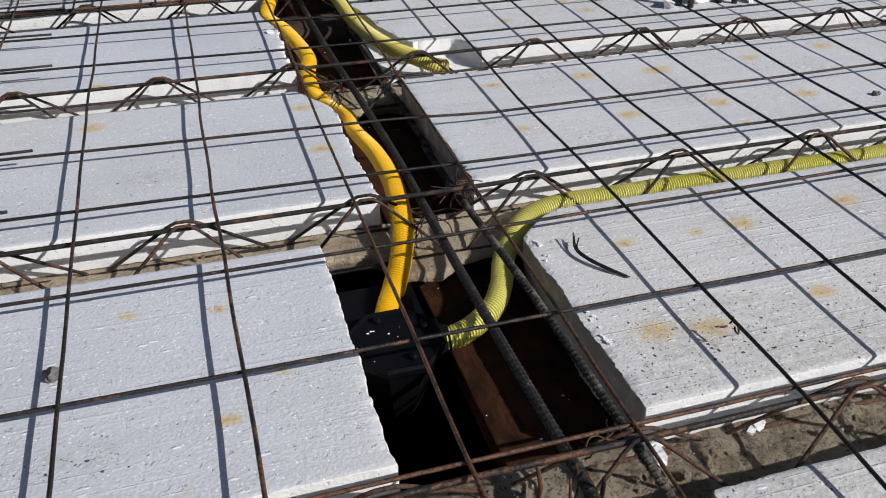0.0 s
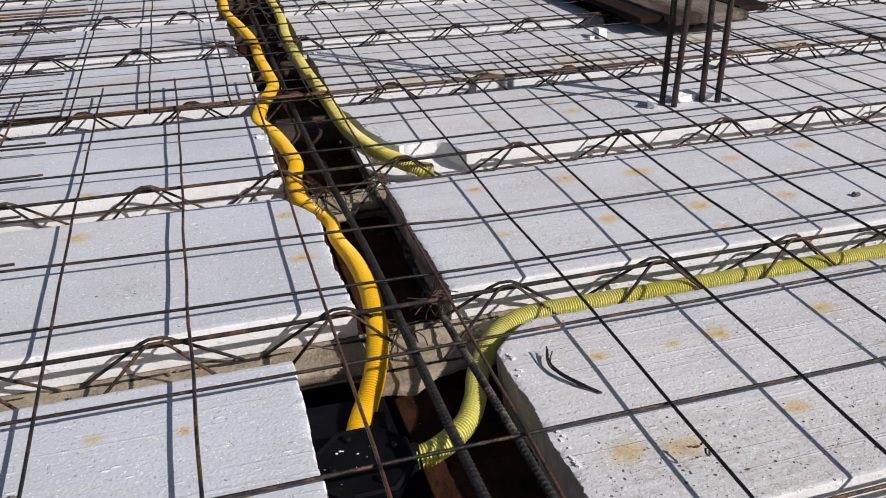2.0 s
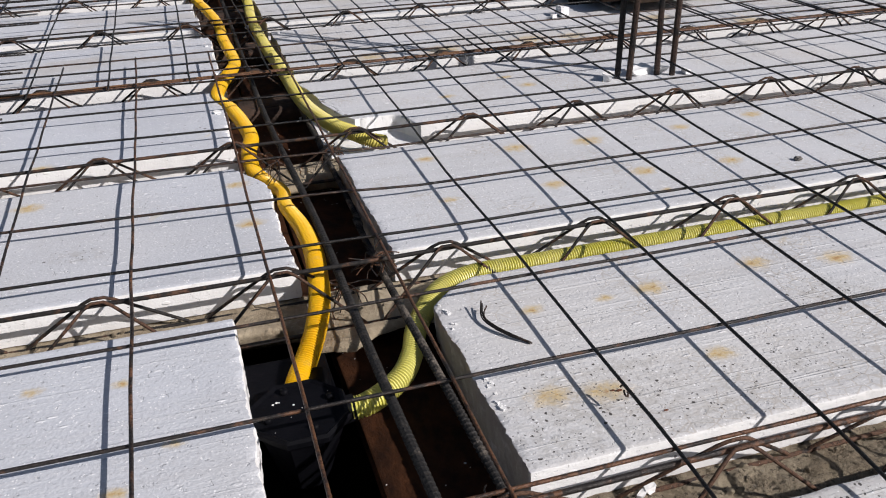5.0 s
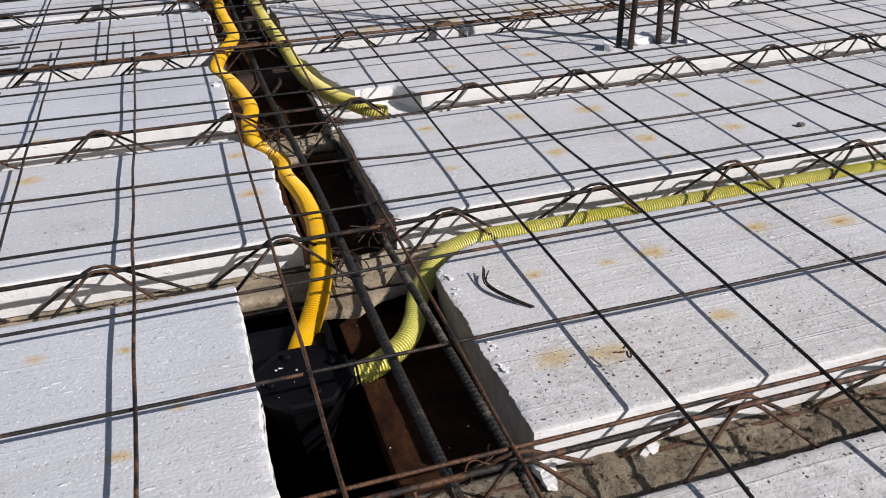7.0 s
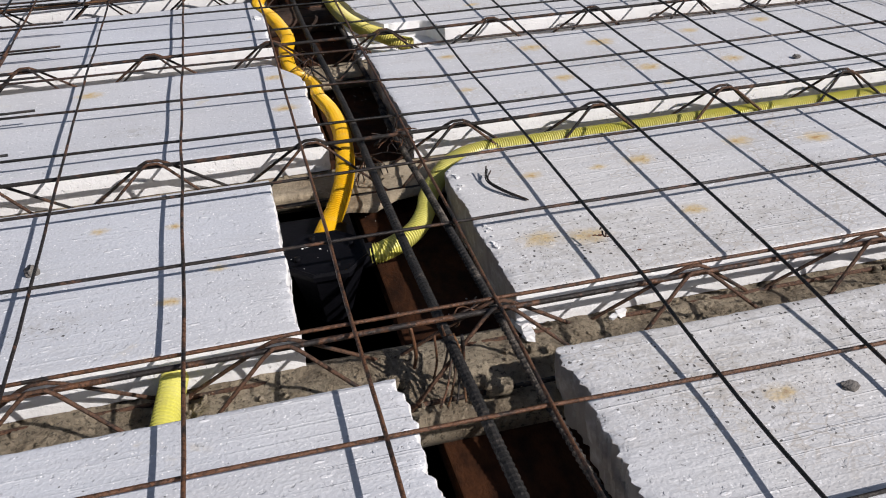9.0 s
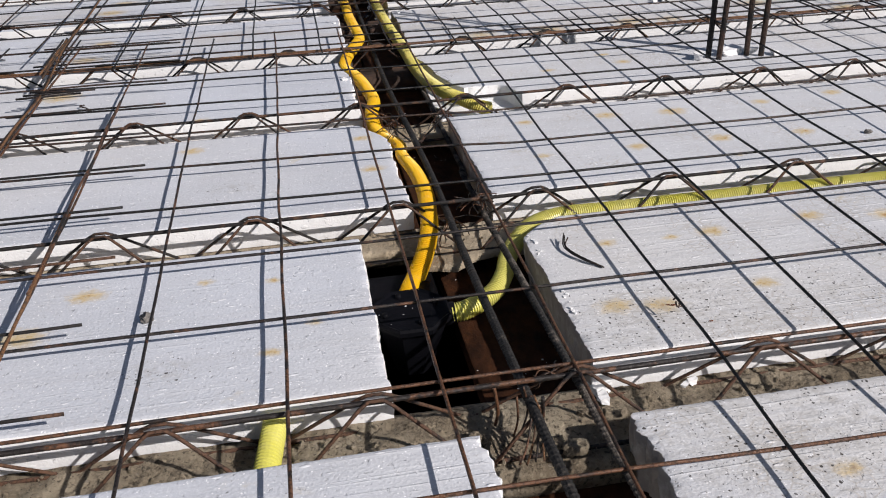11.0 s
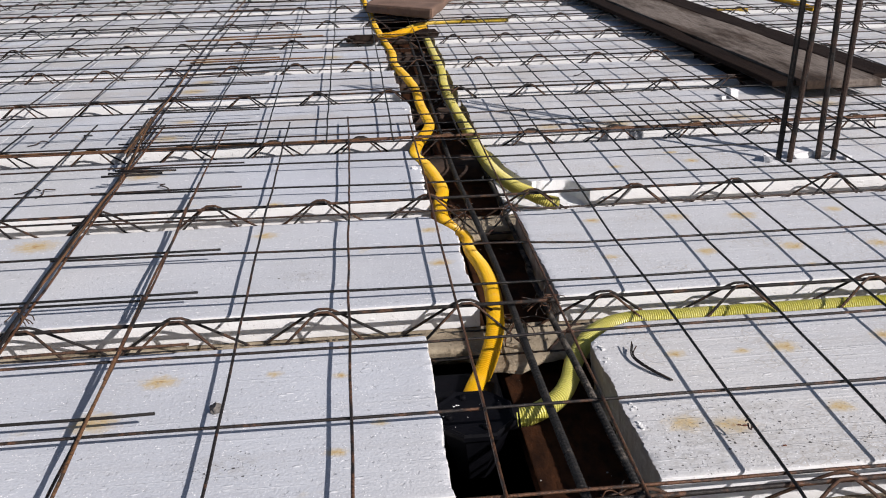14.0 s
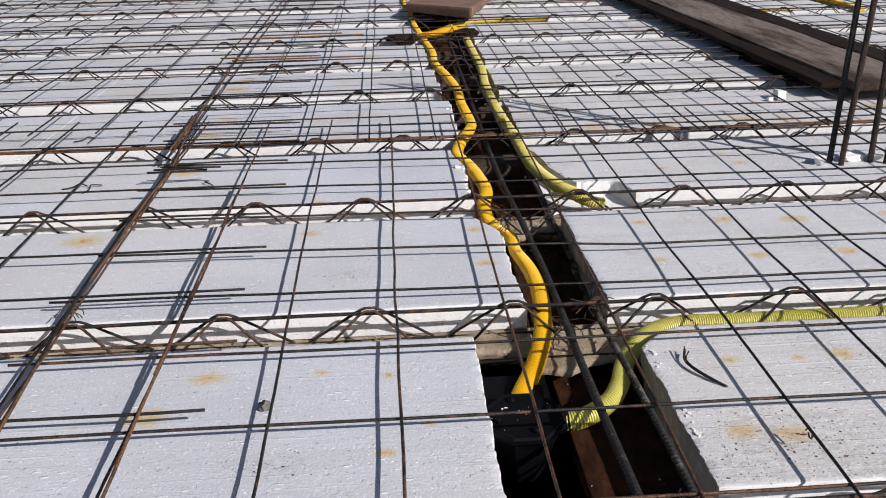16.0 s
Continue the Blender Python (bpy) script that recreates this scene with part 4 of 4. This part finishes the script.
lump("mud_clod", (-0.521, -0.194, 0.0), (0.0076, 0.007, 0.0065), CLAY, "small grey mud clod on a foam block", "clod", 1)
lump("mud_clod", (0.608, 0.126, 0.001), (0.0062, 0.0052, 0.0035), CLAY, "small dark mud clod on a foam block", "clod", 2)
lump("mud_clod", (0.172, -0.59, 0.0), (0.0085, 0.006, 0.0022), CLAY, "small dark mud clod on a foam block", "clod", 3)
def foam_scrap(x, y, z, size, label, seed):
    """A torn piece of foam with flat broken faces."""
    rnd = random.Random(seed)
    bm = bmesh.new()
    bmesh.ops.create_cube(bm, size=2.0)
    for v in bm.verts:
        v.co = Vector([c * rnd.uniform(0.45, 1.1) for c in v.co])
    bmesh.ops.subdivide_edges(bm, edges=list(bm.edges), cuts=2, use_grid_fill=True)
    for v in bm.verts:
        v.co += 0.16 * noise.noise_vector(v.co * 2.3 + Vector((seed, 0, 0)))
    low = min(v.co.z for v in bm.verts)
    for v in bm.verts:
        v.co = Vector((v.co.x * size[0], v.co.y * size[1], (v.co.z - low) * size[2]))
    me = bpy.data.meshes.new("foam_scrap")
    bm.to_mesh(me)
    bm.free()
    me.materials.append(EPS)
    ob = new("foam_scrap", me)
    ob.matrix_world = pose(x, y, z, 0, 0, rnd.uniform(0, 90))
    return tagged(ob, label, "foam scrap", "foam scraps")


for n, (x, y, s) in enumerate(((0.685, 1.155, 0.021), (0.655, 1.14, 0.009), (0.03, 0.46, 0.008), (-0.17, 0.445, 0.01), (0.064, -0.387, 0.006), (0.054, -0.39, 0.005), (-0.039, -0.38, 0.011), (-0.04, -0.395, 0.008))):
    foam_scrap(x, y, 0.001 if y > 1 else BASE, (s * 1.1, s * 0.7, s * 0.6), "broken scrap of white polystyrene", 10 + n)
for n, (x, y, s) in enumerate(((-0.022, 0.57, 0.011), (0.0, 0.552, 0.013), (0.02, 0.54, 0.010), (-0.03, 0.6, 0.008), (0.035, 0.53, 0.007))):
    foam_scrap(x, y, -0.036, (s * 1.3, s * 1.0, s * 0.5), "torn flake of white polystyrene on the block's broken corner", 50 + n)
for n, (x, y, s) in enumerate(((0.535, 0.608, 0.02), (0.607, 0.618, 0.026), (0.657, 0.62, 0.02), (0.7, 0.594, 0.012))):
    foam_scrap(x, y, 0.0, (s * 1.1, s * 0.6, s * 0.4), "scrap of white polystyrene packed round the column bars", 30 + n)
rnd = random.Random(91)
for n in range(14):
    y = rnd.uniform(0.5, 2.5)
    k = max(i for i in range(9) if JOISTS[i] <= y)
    if not JOISTS[k] + 0.07 < y < JOISTS[k + 1] - 0.07:
        continue
    left = n % 2 == 0 or k == 4
    x = LEFT_END[k] - 0.012 if left else RIGHT_END[k] + 0.012
    sz = rnd.uniform(0.003, 0.006)
    foam_scrap(x + rnd.uniform(-0.006, 0.006), y, -0.001, (sz * 1.2, sz, sz * 0.45), "torn flake of polystyrene on the rib's edge", 300 + n)
for n in range(16):
    sz = rnd.uniform(0.004, 0.010)
    foam_scrap(rnd.uniform(-0.15, -0.05), rnd.uniform(0.5, 2.4), UNDER, (sz, sz * 0.8, sz * 0.5), "scrap of white polystyrene fallen into the open rib", 340 + n)
for n in range(7):
    sz = rnd.uniform(0.002, 0.0038)
    x = rnd.uniform(-0.035, 0.0)
    lump("mud_clod", (x, JOISTS[4] + HALF_GAP + notch_row(x) + rnd.uniform(0.008, 0.02), -0.002), (sz * 1.5, sz, sz * 0.4), CLAY, "grey mud on a block's crumbled corner", "clod", 80 + n, "mud on the crumbled corner")
for n in range(16):
    sz = rnd.uniform(0.0014, 0.003)
    foam_scrap(-0.037 + rnd.uniform(-0.004, 0.003), (-0.125 if n % 2 else -0.27) + rnd.uniform(-0.03, 0.03), -0.0005, (sz, sz, sz * 0.6), "bead of polystyrene torn loose at a block's edge", 400 + n)
RUST_FLAKE = plain_material("rust_flake", (0.15, 0.05, 0.022), (0.08, 0.03, 0.016), 60.0, 0.9, 0.002)
for n, (x, y, s) in enumerate(((0.103, -0.34, 0.0014), (0.076, -0.3, 0.0018), (0.07, -0.298, 0.0013), (0.083, -0.305, 0.001))):
    lump("rust_flake", (x, y, 0.0), (s * 1.8, s * 0.8, s * 0.5), RUST_FLAKE, "tiny red rust flake lying on a foam block", "rust flake", 60 + n, "rust flakes")
lump("mud_clod", (-0.3, 2.2, 0.002), (0.06, 0.03, 0.02), DARK_TIMBER, "dark lump of debris beside the open rib", "debris", 41)
lump("mud_clod", (-0.06, 2.28, 0.002), (0.05, 0.025, 0.02), DARK_TIMBER, "dark lump of debris beside the open rib", "debris", 42)


# crumbs of mortar spilt along the nearest joists
rnd = random.Random(21)
bm = bmesh.new()
bmesh.ops.create_icosphere(bm, subdivisions=1, radius=1.0)
ball_v, ball_f = [v.co.copy() for v in bm.verts], [tuple(v.index for v in f.verts) for f in bm.faces]
bm.free()
pieces = []
for n in range(1500):
    k = rnd.choice((2, 2, 2, 2, 2, 1, 3))
    c = Vector((rnd.uniform(-0.8, 1.0), JOISTS[k] + rnd.uniform(-0.044, 0.044), BASE + 0.001))
    sz = 0.0008 + 0.0055 * rnd.random() ** 4
    turn = Euler((rnd.uniform(0, 6), rnd.uniform(0, 6), rnd.uniform(0, 6))).to_matrix()
    pieces.append(([c + turn @ Vector((v.x * sz, v.y * sz * 0.8, v.z * sz * 0.6)) * (1 + 0.3 * noise.noise(v * 2 + c * 50)) for v in ball_v], ball_f))
tagged(new("mortar_crumbs", mesh_of("mortar_crumbs", *joined(pieces), CONCRETE)), "spilt crumbs of muddy mortar on the joists", "crumbs", kind="stuff")

# loose wire ends hanging from the crossing of rib and joist
rnd = random.Random(33)
for n in range(4):
    x, y = -0.165 + 0.014 * n + rnd.uniform(-0.005, 0.005), JOISTS[2] + rnd.uniform(-0.03, 0.02)
    pts = [(0, 0, 0), (rnd.uniform(-0.006, 0.006), rnd.uniform(-0.006, 0.006), -0.03), (rnd.uniform(-0.012, 0.012), rnd.uniform(-0.012, 0.012), BASE - TOP + 0.002)]
    ob = new("wire_end", mesh_of("wire_end", *tube(spline(pts, 0.006), 0.0012 if n % 3 else 0.0019, 5), RUST_STEEL, True))
    ob.location = (x, y, TOP)
    tagged(ob, "rusty wire end hanging from the joist truss", "wire", "hanging wire ends")

# upright strands tied between the thick bar and the joist's foot
rnd = random.Random(35)
root = empty("tie_wire", (-0.128, -0.43, 0.002))
for n in range(4):
    dx = 0.004 * (n - 1.5)
    pts = [(dx * 0.3, 0.0, 0.004), (dx + rnd.uniform(-0.002, 0.002), -0.018, -0.014), (dx * 1.4 - 0.006, -0.034, -0.032), (dx * 2.2 - 0.012, -0.046 + rnd.uniform(-0.004, 0.004), -0.046)]
    part("strand", mesh_of("strand", *tube(spline(pts, 0.004), 0.0011, 5), ORANGE_STEEL if n % 2 else RUST_STEEL, True), root)
tagged(root, "orange rusty wires hanging from the thick bar to the joist", "tie wire", "tie wires")
for n, (x, y, sx, sy, sz) in enumerate(((-0.092, -0.462, 0.014, 0.010, 0.009), (-0.107, -0.448, 0.008, 0.007, 0.006), (-0.185, -0.425, 0.010, 0.008, 0.005), (-0.155, 0.03, 0.012, 0.008, 0.005))):
    lump("mortar_lump", (x, y, BASE), (sx, sy, sz), CONCRETE, "hardened lump of mortar on a joist's foot", "mortar lump", 70 + n, "mortar lumps")

# crumbs of foam fallen into the open rib
rnd = random.Random(44)
pieces = []
for n in range(60):
    if n < 10:
        a, d = rnd.uniform(0, 6.28), 0.04 * rnd.random() ** 0.5
        c = Vector((-0.213 + d * math.cos(a), -0.182 + d * math.sin(a), UNDER - 0.045 + 0.083))
    else:
        c = Vector((rnd.uniform(-0.15, -0.06), rnd.uniform(-0.36, 0.8), UNDER))
    sz = 0.0004 + 0.0009 * rnd.random() ** 2
    pieces.append(([c + Vector((v.x * sz * 1.4, v.y * sz, v.z * sz * 0.7)) * (1 + 0.35 * noise.noise(v * 2 + c * 50)) for v in ball_v], ball_f))
tagged(new("foam_crumbs", mesh_of("foam_crumbs", *joined(pieces), EPS)), "white polystyrene crumbs fallen into the open rib", "crumbs", kind="stuff")
